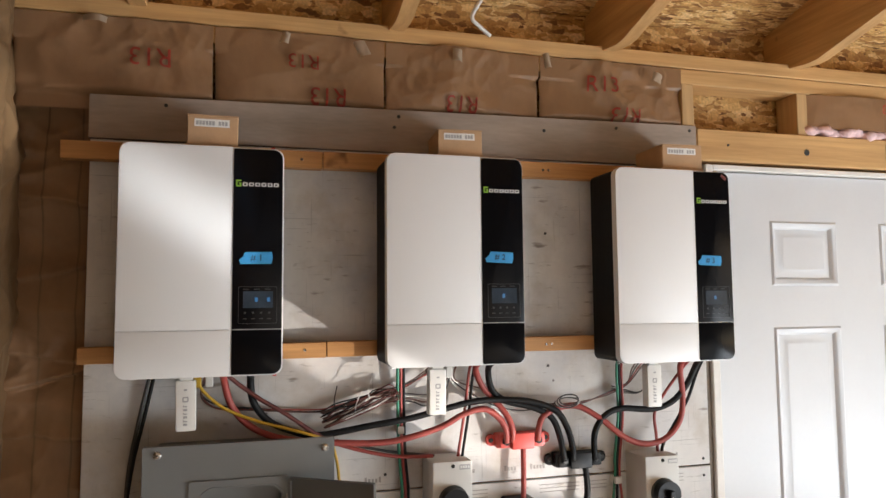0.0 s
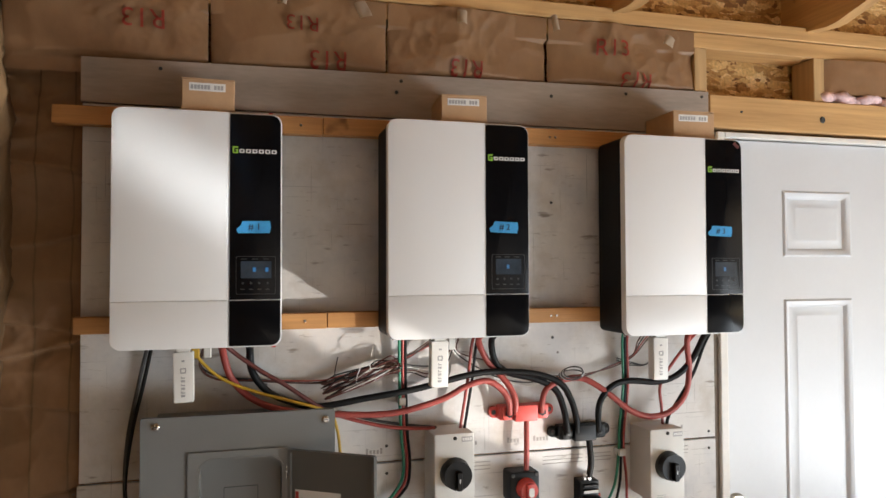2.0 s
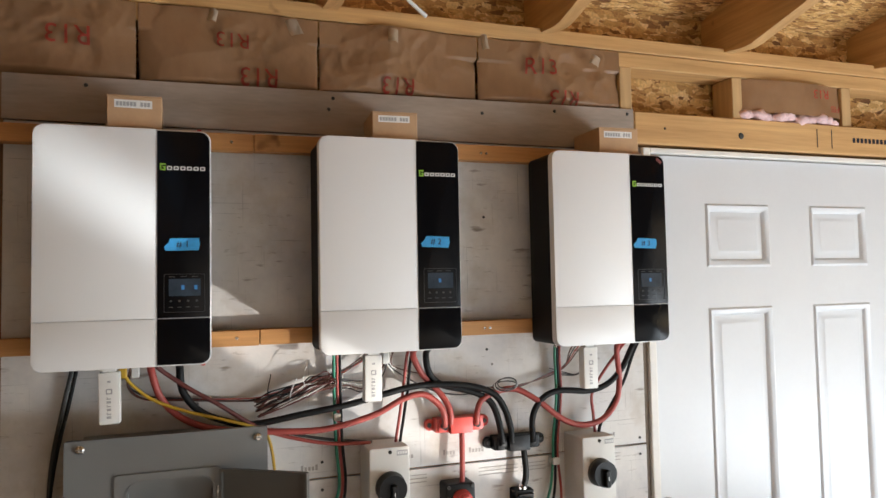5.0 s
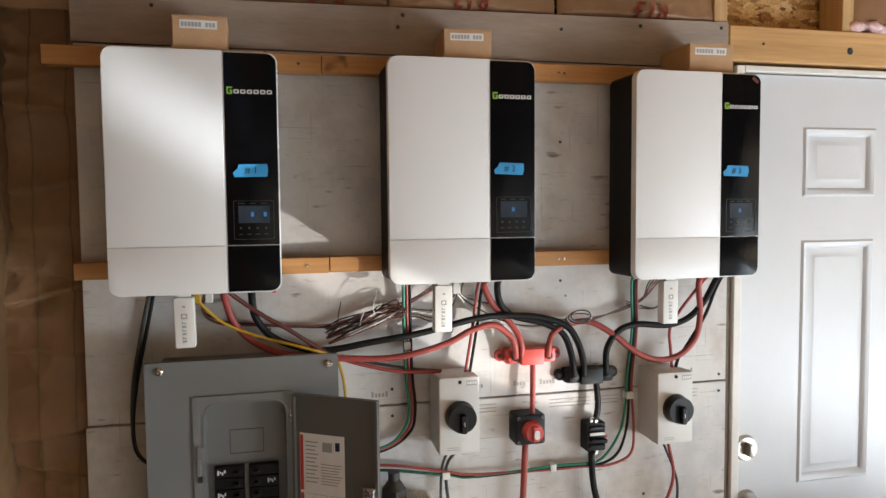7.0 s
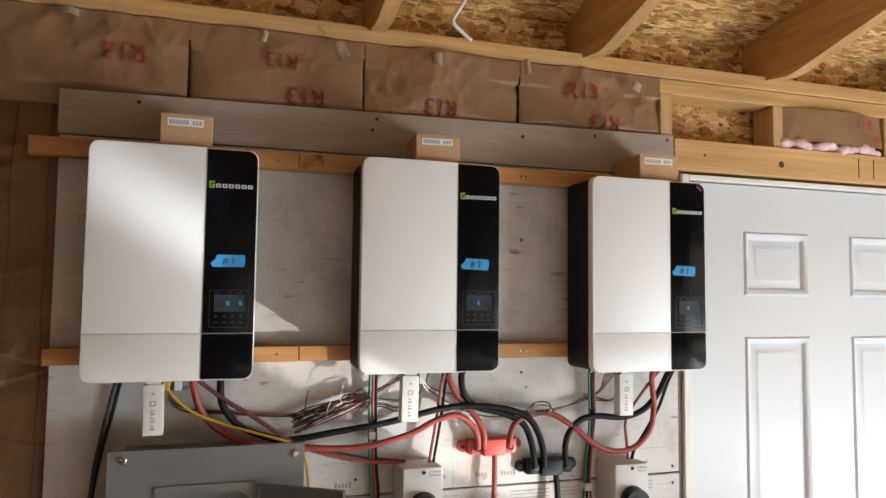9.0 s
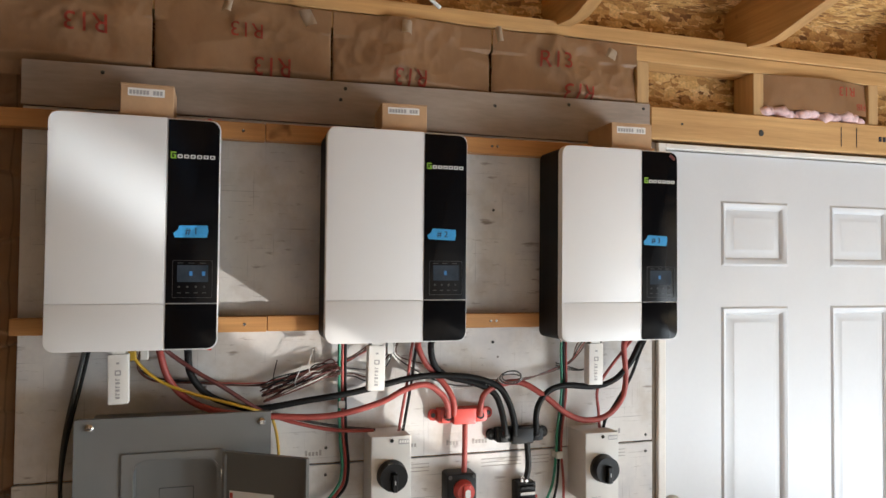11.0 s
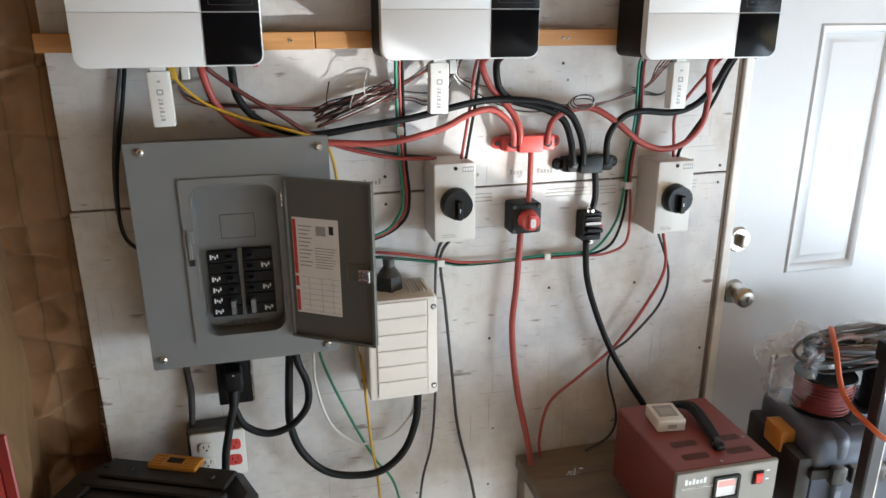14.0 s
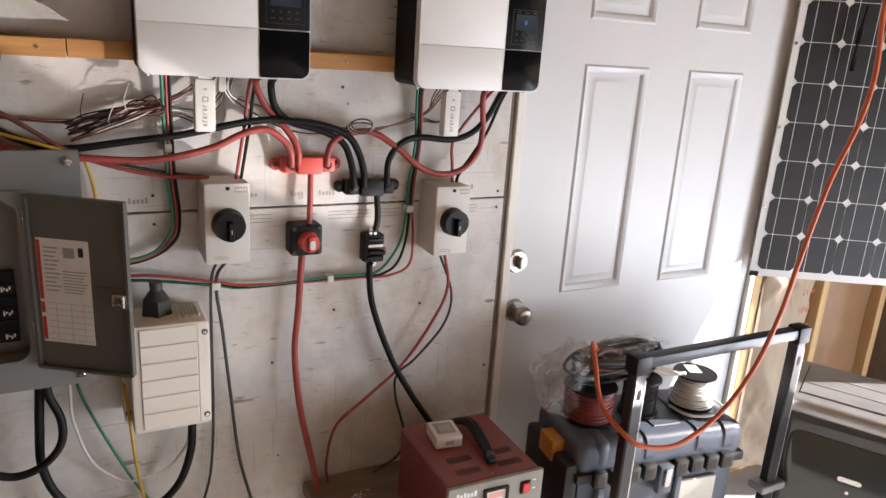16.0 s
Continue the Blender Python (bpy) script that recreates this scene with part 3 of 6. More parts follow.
def batt_y(x, z):
    n, x0, x1 = next((n, a, b) for n, (a, b) in enumerate(BAYS) if x <= b or n == 3)
    u = min(1.0, max(0.0, (x - x0) / (x1 - x0)))
    y = 0.016 - 0.02 * math.sin(math.pi * u) ** 0.6 - 0.019 * crease(x, z, 8.0, n * 3.1, 0.8)
    if z > 2.31:
        y = min(y, 0.001)
    return max(y, -0.022, 0.014 - max(0.0, z - (2.186 + (x + 0.311) * 0.0121) - 0.002) * 1.6)


for t, x, z, s, turn in (("R13", 0.963, 2.300, 0.062, 0), ("R13", 1.035, 2.222, 0.06, 180), ("R13", 0.561, 2.222, 0.056, 180), ("R13", 0.22, 2.218, 0.058, 180), ("R13", -0.185, 2.28, 0.06, 180), ("R13", 0.16, 2.298, 0.05, 180)):
    lay_on(lettering("printed_letters", t, s, RED_INK, batts, pose(x, -0.05, z, 90, 0, 0) @ pose(0, 0, 0, 0, 0, turn), "faded red print"), batt_y)
small_batt = tagged(new("insulation_batt"), "short kraft-faced batt with pink wool showing below", "insulation")
m = crumpled(1.652, 2.048, 2.225, 2.326, 30, 14, 0.012, 8, 20, 0.02)
for v in m.verts:
    v.co.y += 0.01
part("paper_facing", m, KRAFT, small_batt)
for k in range(14):
    m = B()
    x = 1.66 + k * 0.027
    bmesh.ops.create_icosphere(m, subdivisions=2, radius=0.022, matrix=Matrix.Translation((x, 0.012 + 0.008 * math.sin(k * 2.1), 2.215 + 0.006 * math.sin(k * 1.3))) @ Matrix.Diagonal((1.4, 1, 0.75, 1)))
    for v in m.verts:
        v.co += Vector((noise.noise(v.co * 60), noise.noise(v.co * 60 + Vector((5, 0, 0))), noise.noise(v.co * 60 + Vector((9, 0, 0))))) * 0.009
    part("wool_tuft", m, PINK, small_batt, "pink glass wool")
lettering("printed_letters", "R13", 0.04, RED_INK, small_batt, pose(1.93, -0.03, 2.29, 90, 0, 0) @ pose(0, 0, 0, 0, 0, 180), "faded red print")
lettering("printed_letters", "FIB", 0.028, RED_INK, small_batt, pose(1.985, -0.03, 2.245, 90, 0, 0) @ pose(0, 0, 0, 0, 0, 180))

# corner bay and side wall, faced with kraft paper
corner = tagged(new("insulation_batt"), "tall kraft-faced batt, creased, in the corner beside the board", "insulation")
PLEATS = ((0.52, 0.3, 0.012), (0.66, -0.15, 0.014), (0.80, 0.45, 0.016), (0.885, 0.1, 0.012), (0.97, -0.35, 0.018), (1.06, 0.3, 0.013), (1.17, -0.2, 0.014), (1.24, 0.15, 0.02), (1.43, -0.1, 0.011), (1.545, 0.25, 0.022), (1.60, -0.1, 0.016), (1.78, 0.2, 0.012), (1.95, -0.2, 0.014))


def corner_y(x, z):
    """Paper pleated across, each pleat hanging over the one below."""
    y = 0.045 - 0.034 * crease(x, z, 7.0, 40, 1.25)
    for z0, slope, deep in PLEATS:
        d = z - z0 - slope * (x + 0.4) - 0.012 * noise.noise(Vector((x * 14, z0 * 9, 0)))
        if d > -0.006:
            y -= deep * min(1.0, (d + 0.006) / 0.006) * math.exp(-max(d, 0.0) / 0.045)
    return max(0.014, y)


m = crumpled(-0.50, -0.302, 0.0, 2.17, 50, 520, 0.0, 6.0, 40, 0.0)
for v in m.verts:
    v.co.y = corner_y(v.co.x, v.co.z)
part("paper_facing", m, KRAFT, corner)
for x in (-0.408, -0.335):
    f = crumpled(x, x + 0.004, 0.0, 2.17, 3, 520, 0.0, 6.0, 40, 0.0)
    for v in f.verts:
        v.co.y = corner_y(v.co.x, v.co.z) - 0.002
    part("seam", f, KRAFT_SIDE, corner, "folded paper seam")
b = B()
random.seed(31)
for k in range(150):
    z = random.uniform(0.05, 1.25)
    w = random.uniform(0.001, 0.006)
    box(b, -0.312 - w, -0.311, 0.002, 0.005, z, z + random.uniform(0.0012, 0.004), m=Matrix.Rotation(radians(random.uniform(-3, 3)) * 0.1, 4, "Y"))
part("frayed_edge", b, BENCH, wall_north, "frayed paper edge of the board")
wall_west = tagged(new("wall_west"), "side wall faced with creased kraft paper between studs", "wall", kind="structure")
part("sheathing", box(B(), LEFT - 0.11, LEFT - 0.098, REAR, 0.1, 0, 2.6), OSB, wall_west)
for n, (y0, y1, deep) in enumerate(((-0.375, 0.06, 0.03), (-0.80, -0.40, -0.04), (-1.21, -0.81, -0.04))):
    m = crumpled(0, y1 - y0, 0.0, 2.36, 80, 380, 0.042, 5.0, 60 + n * 7, 0.035, 0.4)
    random.seed(70 + n)
    folds = [(random.uniform(0.2, 2.5), random.uniform(0.55, 1.25), random.uniform(0.008, 0.02), random.uniform(0.0, y1 - y0), random.uniform(0.08, 0.2)) for _ in range(26)]
    for v in m.verts:
        x, y, z = v.co
        for z0, slope, height, mid, reach in folds:
            d = z - z0 - slope * (x - 0.2) - 0.02 * noise.noise(Vector((x * 9, z0 * 7, n)))
            if -0.012 < d < 0.2:
                y -= height * max(0.0, 1 - abs(x - mid) / reach) * min(1.0, (d + 0.012) / 0.012) * math.exp(-max(d, 0.0) / 0.03)
        v.co = (LEFT + deep - y, y0 + x, z)
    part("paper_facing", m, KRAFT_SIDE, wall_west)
for y in (-0.385, -0.80, -1.21, -1.6, -2.0, -2.4, -2.8, -3.2, -3.6, -4.0):
    part("stud", box(B(), LEFT - 0.09, LEFT + 0.035, y - 0.019, y + 0.019, 0, 2.4, 0.002), PINE_Z, wall_west)

# door
door_1 = tagged(new("door_1"), "white six-panel steel door, closed", "door", kind="structure")
DX0, DX1, DY = 1.312, 2.338, 0.014
slab_bm = B()
panels = [(1.506, 1.745, 1.752, 1.942), (1.905, 2.143, 1.752, 1.942), (1.506, 1.745, 0.95, 1.632), (1.905, 2.143, 0.95, 1.632), (1.506, 1.745, 0.24, 0.69), (1.905, 2.143, 0.24, 0.69)]
xs = sorted({DX0, DX1, *[p[0] for p in panels], *[p[1] for p in panels]})
zs = sorted({0.02, 2.079, *[p[2] for p in panels], *[p[3] for p in panels]})
holes = {(round(p[0], 3), round(p[2], 3)) for p in panels}
for a, b in zip(xs, xs[1:]):
    for c, d in zip(zs, zs[1:]):
        if (round(a, 3), round(c, 3)) not in holes:
            slab_bm.faces.new([slab_bm.verts.new(p) for p in ((a, DY, c), (b, DY, c), (b, DY, d), (a, DY, d))])
for x0, x1, z0, z1 in panels:
    loops = []
    for inset, y in ((0, 0), (0.006, -0.005), (0.016, -0.001), (0.024, 0.009), (0.034, 0.009), (0.046, 0.003), (0.05, 0.003)):
        loops.append([slab_bm.verts.new(p) for p in ((x0 + inset, DY + y, z0 + inset), (x1 - inset, DY + y, z0 + inset), (x1 - inset, DY + y, z1 - inset), (x0 + inset, DY + y, z1 - inset))])
    for a, b in zip(loops, loops[1:]):
        for i in range(4):
            slab_bm.faces.new((a[i], a[(i + 1) % 4], b[(i + 1) % 4], b[i]))
    slab_bm.faces.new(loops[-1])
bmesh.ops.remove_doubles(slab_bm, verts=slab_bm.verts, dist=0.0003)
bmesh.ops.recalc_face_normals(slab_bm, faces=slab_bm.faces)
if sum(f.normal.y for f in slab_bm.faces) > 0:
    bmesh.ops.reverse_faces(slab_bm, faces=slab_bm.faces)
part("door_leaf", slab_bm, DOOR_WHITE, door_1, "white painted leaf with six moulded panels")
part("door_core", box(B(), DX0, DX1, DY + 0.012, DY + 0.05, 0.02, 2.079), DOOR_WHITE, door_1)
part("jamb", box(B(), 1.284, 1.308, -0.004, 0.09, 0.0, 2.098, 0.002), JAMB, door_1, "cream painted jamb")
part("door_stop", box(B(), 1.3085, 1.313, 0.004, 0.03, 0.0, 2.08), JAMB, door_1)
part("jamb", box(B(), 2.342, 2.368, -0.004, 0.09, 0.0, 2.098, 0.002), JAMB, door_1)
part("head_jamb", box(B(), 1.3085, 2.3415, -0.004, 0.09, 2.083, 2.098, 0.002), JAMB, door_1)
for z in (0.25, 1.0, 1.85):
    part("hinge", rod(B(), (2.34, 0.006, z), (2.34, 0.006, z + 0.09), 0.006), STEEL, door_1)


def lock(z, knob):
    x, y = 1.345 if knob else 1.338, DY
    rose = part("rose", rod(B(), (x, y, z), (x, y - 0.012, z), 0.036, 0.031, 32), NICKEL, door_1, "round satin nickel rose")
    if knob:
        b = B()
        prof = ((0.012, 0.012), (0.011, 0.03), (0.022, 0.036), (0.028, 0.046), (0.028, 0.058), (0.02, 0.066), (0.009, 0.067))
        rings = [[b.verts.new((x + r * math.cos(a), y - d, z + r * math.sin(a))) for a in (math.tau * k / 28 for k in range(28))] for r, d in prof]
        for p, q in zip(rings, rings[1:]):
            for k in range(28):
                b.faces.new((p[k], p[(k + 1) % 28], q[(k + 1) % 28], q[k]))
        b.faces.new(rings[-1])
        bmesh.ops.recalc_face_normals(b, faces=b.faces)
        kn = part("door_knob", b, NICKEL, door_1, "round satin nickel knob")
        part("turn_button", box(B(), x - 0.003, x + 0.003, y - 0.074, y - 0.066, z - 0.008, z + 0.008, 0.001), NICKEL, kn)
    else:
        part("thumb_turn", box(B(), x - 0.006, x + 0.006, y - 0.034, y - 0.011, z - 0.017, z + 0.017, 0.003, segs=2), NICKEL, rose, "nickel thumb turn")


lock(1.066, False)
lock(0.912, True)

# right of the door
batt_r = tagged(new("insulation_batt"), "kraft-faced batt sagging out of its bay, red print", "insulation")
m = crumpled(2.415, 2.779, 0.1, 2.33, 44, 220, 0.06, 5.0, 90, 0.04)
for v in m.verts:
    v.co.y += 0.04
part("paper_facing", m, KRAFT_PALE, batt_r)
part("stapled_edge", box(B(), 2.4125, 2.43, -0.008, -0.003, 0.1, 2.33, 0.001), KRAFT_PALE, batt_r)
for k in range(3):
    lettering("printed_letters", ("R-13", "VARI", "UNIO")[k], 0.035, RED_INK, batt_r, pose(2.62, -0.05, 0.86 - k * 0.07, 90, 0, 0) @ pose(0, 0, 0, 0, 0, 180))
batt_r2 = tagged(new("insulation_batt"), "kraft-faced batt between studs", "insulation")
m = crumpled(2.82, 3.18, 0.1, 2.33, 30, 120, 0.03, 5.0, 120, 0.03)
for v in m.verts:
    v.co.y += 0.05
part("paper_facing", m, KRAFT, batt_r2)

# Unseen wall; its gaps and pier are placed to shape the sun patches.
wall_east = tagged(new("wall_east"), "unseen dark side wall with gaps cut to shape the sun", "wall", kind="structure")
for y0, y1, z0, z1 in ((-0.42, 0.1, 0, 3.0), (-0.62, -0.42, 0, 0.35), (-0.62, -0.42, 1.7, 3.0), (-0.97, -0.62, 0, 3.2), (-3.0, -0.97, 1.9, 3.4), (REAR - 0.1, -3.0, 0, 3.6)):
    part("sheathing", box(B(), RIGHT, RIGHT + 0.03, y0, y1, z0, z1), BENCH, wall_east)
# Unseen wall, dark to cut bounce; low gap stays out of the reflections.
wall_south = tagged(new("wall_south"), "unseen dark rear wall with a low gap for fill light", "wall", kind="structure")
for x0, x1, z0, z1 in ((LEFT - 0.1, 0.2, 0, 3.6), (3.2, RIGHT, 0, 3.6), (0.2, 3.2, 1.06, 3.6)):
    part("sheathing", box(B(), x0, x1, REAR - 0.1, REAR, z0, z1), BENCH, wall_south, "unseen dark rear wall panel")

# roof
SLOPE = 0.235


def roof_z(y):
    return 2.535 + SLOPE * (0.08 - y)


bm = B()
for zoff in (0, 0.012):
    for x in (LEFT - 0.15, RIGHT + 0.15):
        for y in (0.35, REAR - 0.15):
            bm.verts.new((x, y, roof_z(y) + zoff))
v = list(bm.verts)
for f in ((0, 1, 3, 2), (4, 5, 7, 6), (0, 1, 5, 4), (2, 3, 7, 6), (0, 2, 6, 4), (1, 3, 7, 5)):
    bm.faces.new([v[i] for i in f])
bmesh.ops.recalc_face_normals(bm, faces=bm.faces)
whole("ceiling", bm, OSB, "underside of the roof, golden strand board", "ceiling", kind="structure")
for x in (-0.215, 0.392, 0.99, 1.607, 2.215, 2.83):
    bm = B()
    prof = [(0.3, roof_z(0.3) - 0.16), (0.1, 2.4145), (-0.075, 2.392), (-0.11, 2.394), (REAR, 2.394 + SLOPE * (-REAR - 0.11)), (REAR, roof_z(REAR)), (0.3, roof_z(0.3))]
    rows = [[bm.verts.new((x + s, y, z - 0.001)) for y, z in prof] for s in (-0.019, 0.019)]
    n = len(prof)
    for i in range(n):
        bm.faces.new((rows[0][i], rows[0][(i + 1) % n], rows[1][(i + 1) % n], rows[1][i]))
    bm.faces.new(rows[0])
    bm.faces.new(rows[1][::-1])
    bmesh.ops.recalc_face_normals(bm, faces=bm.faces)
    whole("rafter", bm, PINE_Y, "pine rafter notched over the wall plate", "rafter", "rafters", "structure")
whole("hanging_wire", tube(B(), [(0.62, -0.10, 2.53), (0.585, -0.1, 2.46), (0.561, -0.1, 2.414), (0.585, -0.09, 2.395), (0.615, -0.08, 2.378)], 0.005), WHITE_CABLE, "loose white wire end hanging from the roof", "wire")

# battens behind the inverters
def batten(x0, x1, z0, z1, joint, sag=0.0):
    t = tagged(new("batten"), "orange-brown wooden batten screwed across the board", "batten", "battens")
    part("strip", box(B(), x0, joint - 0.0007, -0.036, -0.0045, z0, z1, 0.0015), BATTEN, t)
    part("strip", box(B(), joint + 0.0007, x1, -0.037, -0.0045, z0 + 0.001, z1 + 0.001, 0.0015), BATTEN, t)
    for x in (joint - 0.05, 0.77, 0.785):
        part("screw", rod(B(), (x, -0.036, (z0 + z1) / 2), (x, -0.0385, (z0 + z1) / 2), 0.004, 0.003, 10), STEEL, t)


batten(-0.36, 1.25, 2.032, 2.072, 0.205)
batten(-0.315, 1.25, 1.586, 1.622, 0.215)

# ---- things on the wall ----


def corners(x0, x1, z0, z1, tr, tl, bl, br, segs=5):
    """A rectangle whose four corners have radii of their own."""
    pts = []
    for cx, cz, r, a0 in ((x1 - tr, z1 - tr, tr, 0), (x0 + tl, z1 - tl, tl, 90), (x0 + bl, z0 + bl, bl, 180), (x1 - br, z0 + br, br, 270)):
        for n in range(segs + 1 if r > 0.001 else 1):
            a = radians(a0 + 90 * n / segs)
            pts.append((cx + r * math.cos(a), cz + r * math.sin(a)))
    return pts


def inverter(x, z, number, label, tilt, lit):
    t = thing("inverter", label, "inverter", (x, 0, z), 0, "wall inverters")
    part("case", slab(B(), outline(-0.217, 0.105, 0.003, 0.479, 0.016), -0.152, -0.0375, 0.0), BLACK_CASE, t, "matt black sheet metal case")
    part("front_shell", slab(B(), outline(-0.22, 0.108, 0, 0.482, 0.021, 7), -0.170, -0.1525, 0.003), WHITE_SHELL, t, "white plastic surround")
    part("front_cover", slab(B(), corners(-0.2195, 0.0005, 0.0968, 0.4815, 0, 0.021, 0, 0), -0.1735, -0.168, 0.0012), WHITE_SHELL, t, "white front cover")
    part("lower_cover", slab(B(), corners(-0.2195, 0.0005, 0.0005, 0.0955, 0, 0, 0.021, 0), -0.1733, -0.168, 0.0012), WHITE_SHELL, t, "white wiring cover")
    glass = part("display_panel", slab(B(), corners(0.004, 0.1055, 0.0972, 0.4785, 0.019, 0, 0, 0), -0.1727, -0.168, 0.0006), BLACK_GLOSS, t, "glossy black display panel")
    part("lower_panel", slab(B(), corners(0.004, 0.1055, 0.003, 0.0952, 0, 0, 0, 0.019), -0.1727, -0.168, 0.0006), BLACK_GLOSS, t, "glossy black lower panel")
    # maker's mark: a green hook and white blocks
    y0, y1 = -0.1735, -0.1726
    b = B()
    for r in ((0.009, 0.02, 0.4085, 0.4115), (0.009, 0.012, 0.397, 0.4085), (0.009, 0.02, 0.397, 0.4), (0.0165, 0.02, 0.4, 0.4055), (0.0145, 0.0165, 0.4035, 0.4055)):
        box(b, r[0], r[1], y0, y1, r[2], r[3])
    part("green_mark", b, GREEN_PRINT, glass, "green hook mark")
    for k in range(6):
        xx = 0.0225 + k * 0.0128
        b = B()
        ring(b, outline(xx, xx + 0.0102, 0.3984, 0.4062, 0.002, 3), outline(xx + 0.0026, xx + 0.0076, 0.4004, 0.4042, 0.0008, 3), y0, y1)
        part("white_mark", b, WHITE_PRINT, glass)
    # display and keys
    part("display_frame", ring(B(), outline(0.0165, 0.0955, 0.108, 0.186, 0.003, 2), outline(0.0175, 0.0945, 0.109, 0.185, 0.003, 2), y0, y1), DIM_PRINT, glass)
    part("display", box(B(), 0.026, 0.087, y0, y1, 0.141, 0.176), SCREEN, glass, "dim grey display")
    for mx in lit:
        part("display_mark", box(B(), mx, mx + 0.006, y0 - 0.0006, y0, 0.154, 0.163), BLUE_GLOW, glass, "glowing blue mark")
    for k in range(4):
        part("key", rod(B(), (0.03 + k * 0.0165, y1, 0.131), (0.03 + k * 0.0165, y0 - 0.0004, 0.131), 0.0024, segs=10), DIM_PRINT, glass)
        part("key_print", box(B(), 0.026 + k * 0.0165, 0.034 + k * 0.0165, y0, y1, 0.1175, 0.1195), DIM_PRINT, glass)
    for k in range(3):
        part("lamp_print", box(B(), 0.026 + k * 0.022, 0.038 + k * 0.022, y0, y1, 0.1795, 0.1812), DIM_PRINT, glass)
    # hand-lettered tape
    tx, tz, tt = tilt
    tape_m = pose(tx, -0.1741, tz, 0, tt, 0)
    b = B()
    pts = [(-0.033, -0.0125), (0.03, -0.0125), (0.033, 0.0), (0.031, 0.0125), (-0.024, 0.0125), (-0.027, 0.004), (-0.036, -0.004)]
    f = b.faces.new([b.verts.new((px, 0, pz)) for px, pz in pts])
    up = bmesh.ops.extrude_face_region(b, geom=[f])
    bmesh.ops.translate(b, verts=[g for g in up["geom"] if isinstance(g, bmesh.types.BMVert)], vec=(0, -0.0004, 0))
    bmesh.ops.recalc_face_normals(b, faces=b.faces)
    tape = part("masking_tape", b, BLUE_TAPE, glass, "strip of blue masking tape with a handwritten number")
    tape.matrix_basis = tape_m
    lettering("handwriting", "# " + number, 0.019, INK, t, tape_m @ pose(0, -0.0008, 0, 90, 0, 0))
    for dx in (-0.2, 0.09):
        part("foot_screw", rod(B(), (dx, -0.13, 0.003), (dx, -0.13, -0.004), 0.003, segs=8), STEEL, t)
    return t


inverter(0.0, 1.563, "1", "white and black wall inverter with tape numbered 1", (0.053, 0.246, -1), (0.05, 0.075))
inverter(0.551, 1.568, "2", "white and black wall inverter with tape numbered 2", (0.047, 0.247, 2), (0.052,))
i3 = inverter(1.121, 1.560, "3", "white and black wall inverter with tape numbered 3", (0.042, 0.252, 2), (0.05,))
part("peeled_corner", box(B(), -0.006, 0.012, -0.0003, 0.0003, -0.004, 0.004, m=pose(0.088, -0.1732, 0.468, 0, 38, 0)), MAROON_CABLE, i3, "red scrap of film on the corner")
for x, z in ((0.092, 1.565), (0.085, 2.0465)):
    whole("film_scrap", box(B(), x - 0.004, x + 0.004, -0.166, -0.16, z - 0.0045, z + 0.002, 0.0008), RED_PLASTIC, "tiny scrap of red film on the white edge", "scrap")


def dongle(x, z, lean):
    t = thing("wifi_dongle", "white plug-in data stick with grey lettering shapes", "data stick", (x, -0.14, z), 0, "data sticks")
    t.matrix_basis = pose(x, -0.14, z, 0, lean, 0)
    b = slab(B(), outline(-0.0195, 0.0195, -0.106, -0.004, 0.003, 3), -0.0125, 0.0125, 0.002)
    body = part("body", b, OFF_WHITE, t)
    part("plug", box(B(), -0.013, 0.013, -0.009, 0.009, -0.004, 0.006, 0.001), OFF_WHITE, t)
    for k in range(7):
        zz = -0.044 - k * 0.0075
        if k == 0:
            part("print", ring(B(), outline(-0.006, 0.006, zz - 0.003, zz + 0.008, 0.002, 2), outline(-0.0035, 0.0035, zz - 0.0005, zz + 0.0055, 0.001, 2), -0.0131, -0.0124), GREY_PRINT, body)
        else:
            part("print", box(B(), -0.0045, 0.0035, -0.0131, -0.0124, zz - 0.0055, zz - 0.0035), GREY_PRINT, body)
            part("print", box(B(), -0.0045, -0.0025 if k % 2 else 0.0035, -0.0131, -0.0124, zz - 0.0032, zz - 0.0012), GREY_PRINT, body)
    part("mark", box(B(), -0.003, 0.003, -0.0131, -0.0124, -0.024, -0.02), GREY_PRINT, body)


dongle(-0.086, 1.559, -1.0)
dongle(0.453, 1.565, 1.0)
dongle(1.007, 1.557, 0.5)


def carton(x0, x1, z0, z1, y0, y1, turn):
    cx, cy = (x0 + x1) / 2, (y0 + y1) / 2
    t = thing("cardboard_box", "small brown cardboard box with a white label, on an inverter", "box", (cx, cy, z0), turn, "cardboard boxes")
    w, d, h = (x1 - x0) / 2, (y1 - y0) / 2, z1 - z0
    part("body", box(B(), -w, w, -d, d, 0.0005, h - 0.003, 0.0015), CARDBOARD, t)
    part("lid_flap", box(B(), -w - 0.0005, w + 0.0005, -d - 0.0005, d, h - 0.003, h, 0.0008), CARDBOARD, t)
    part("bottom_flap", box(B(), -w - 0.002, w + 0.001, -d - 0.0012, -d, 0.001, 0.008), CARDBOARD, t)
    lab = part("label", box(B(), -w + 0.014, w - 0.018, -d - 0.0007, -d, h * 0.62, h * 0.86), PAPER, t, "white printed label")
    for k in range(10):
        x = -w + 0.017 + k * (2 * w - 0.038) / 10
        if k != 6:
            part("print", box(B(), x, x + 0.0052, -d - 0.0011, -d - 0.0006, h * 0.67, h * 0.80), GREY_PRINT, lab)


carton(-0.092, 0.011, 2.0455, 2.114, -0.158, -0.045, 1)
carton(0.462, 0.567, 2.0505, 2.115, -0.155, -0.030, -4)
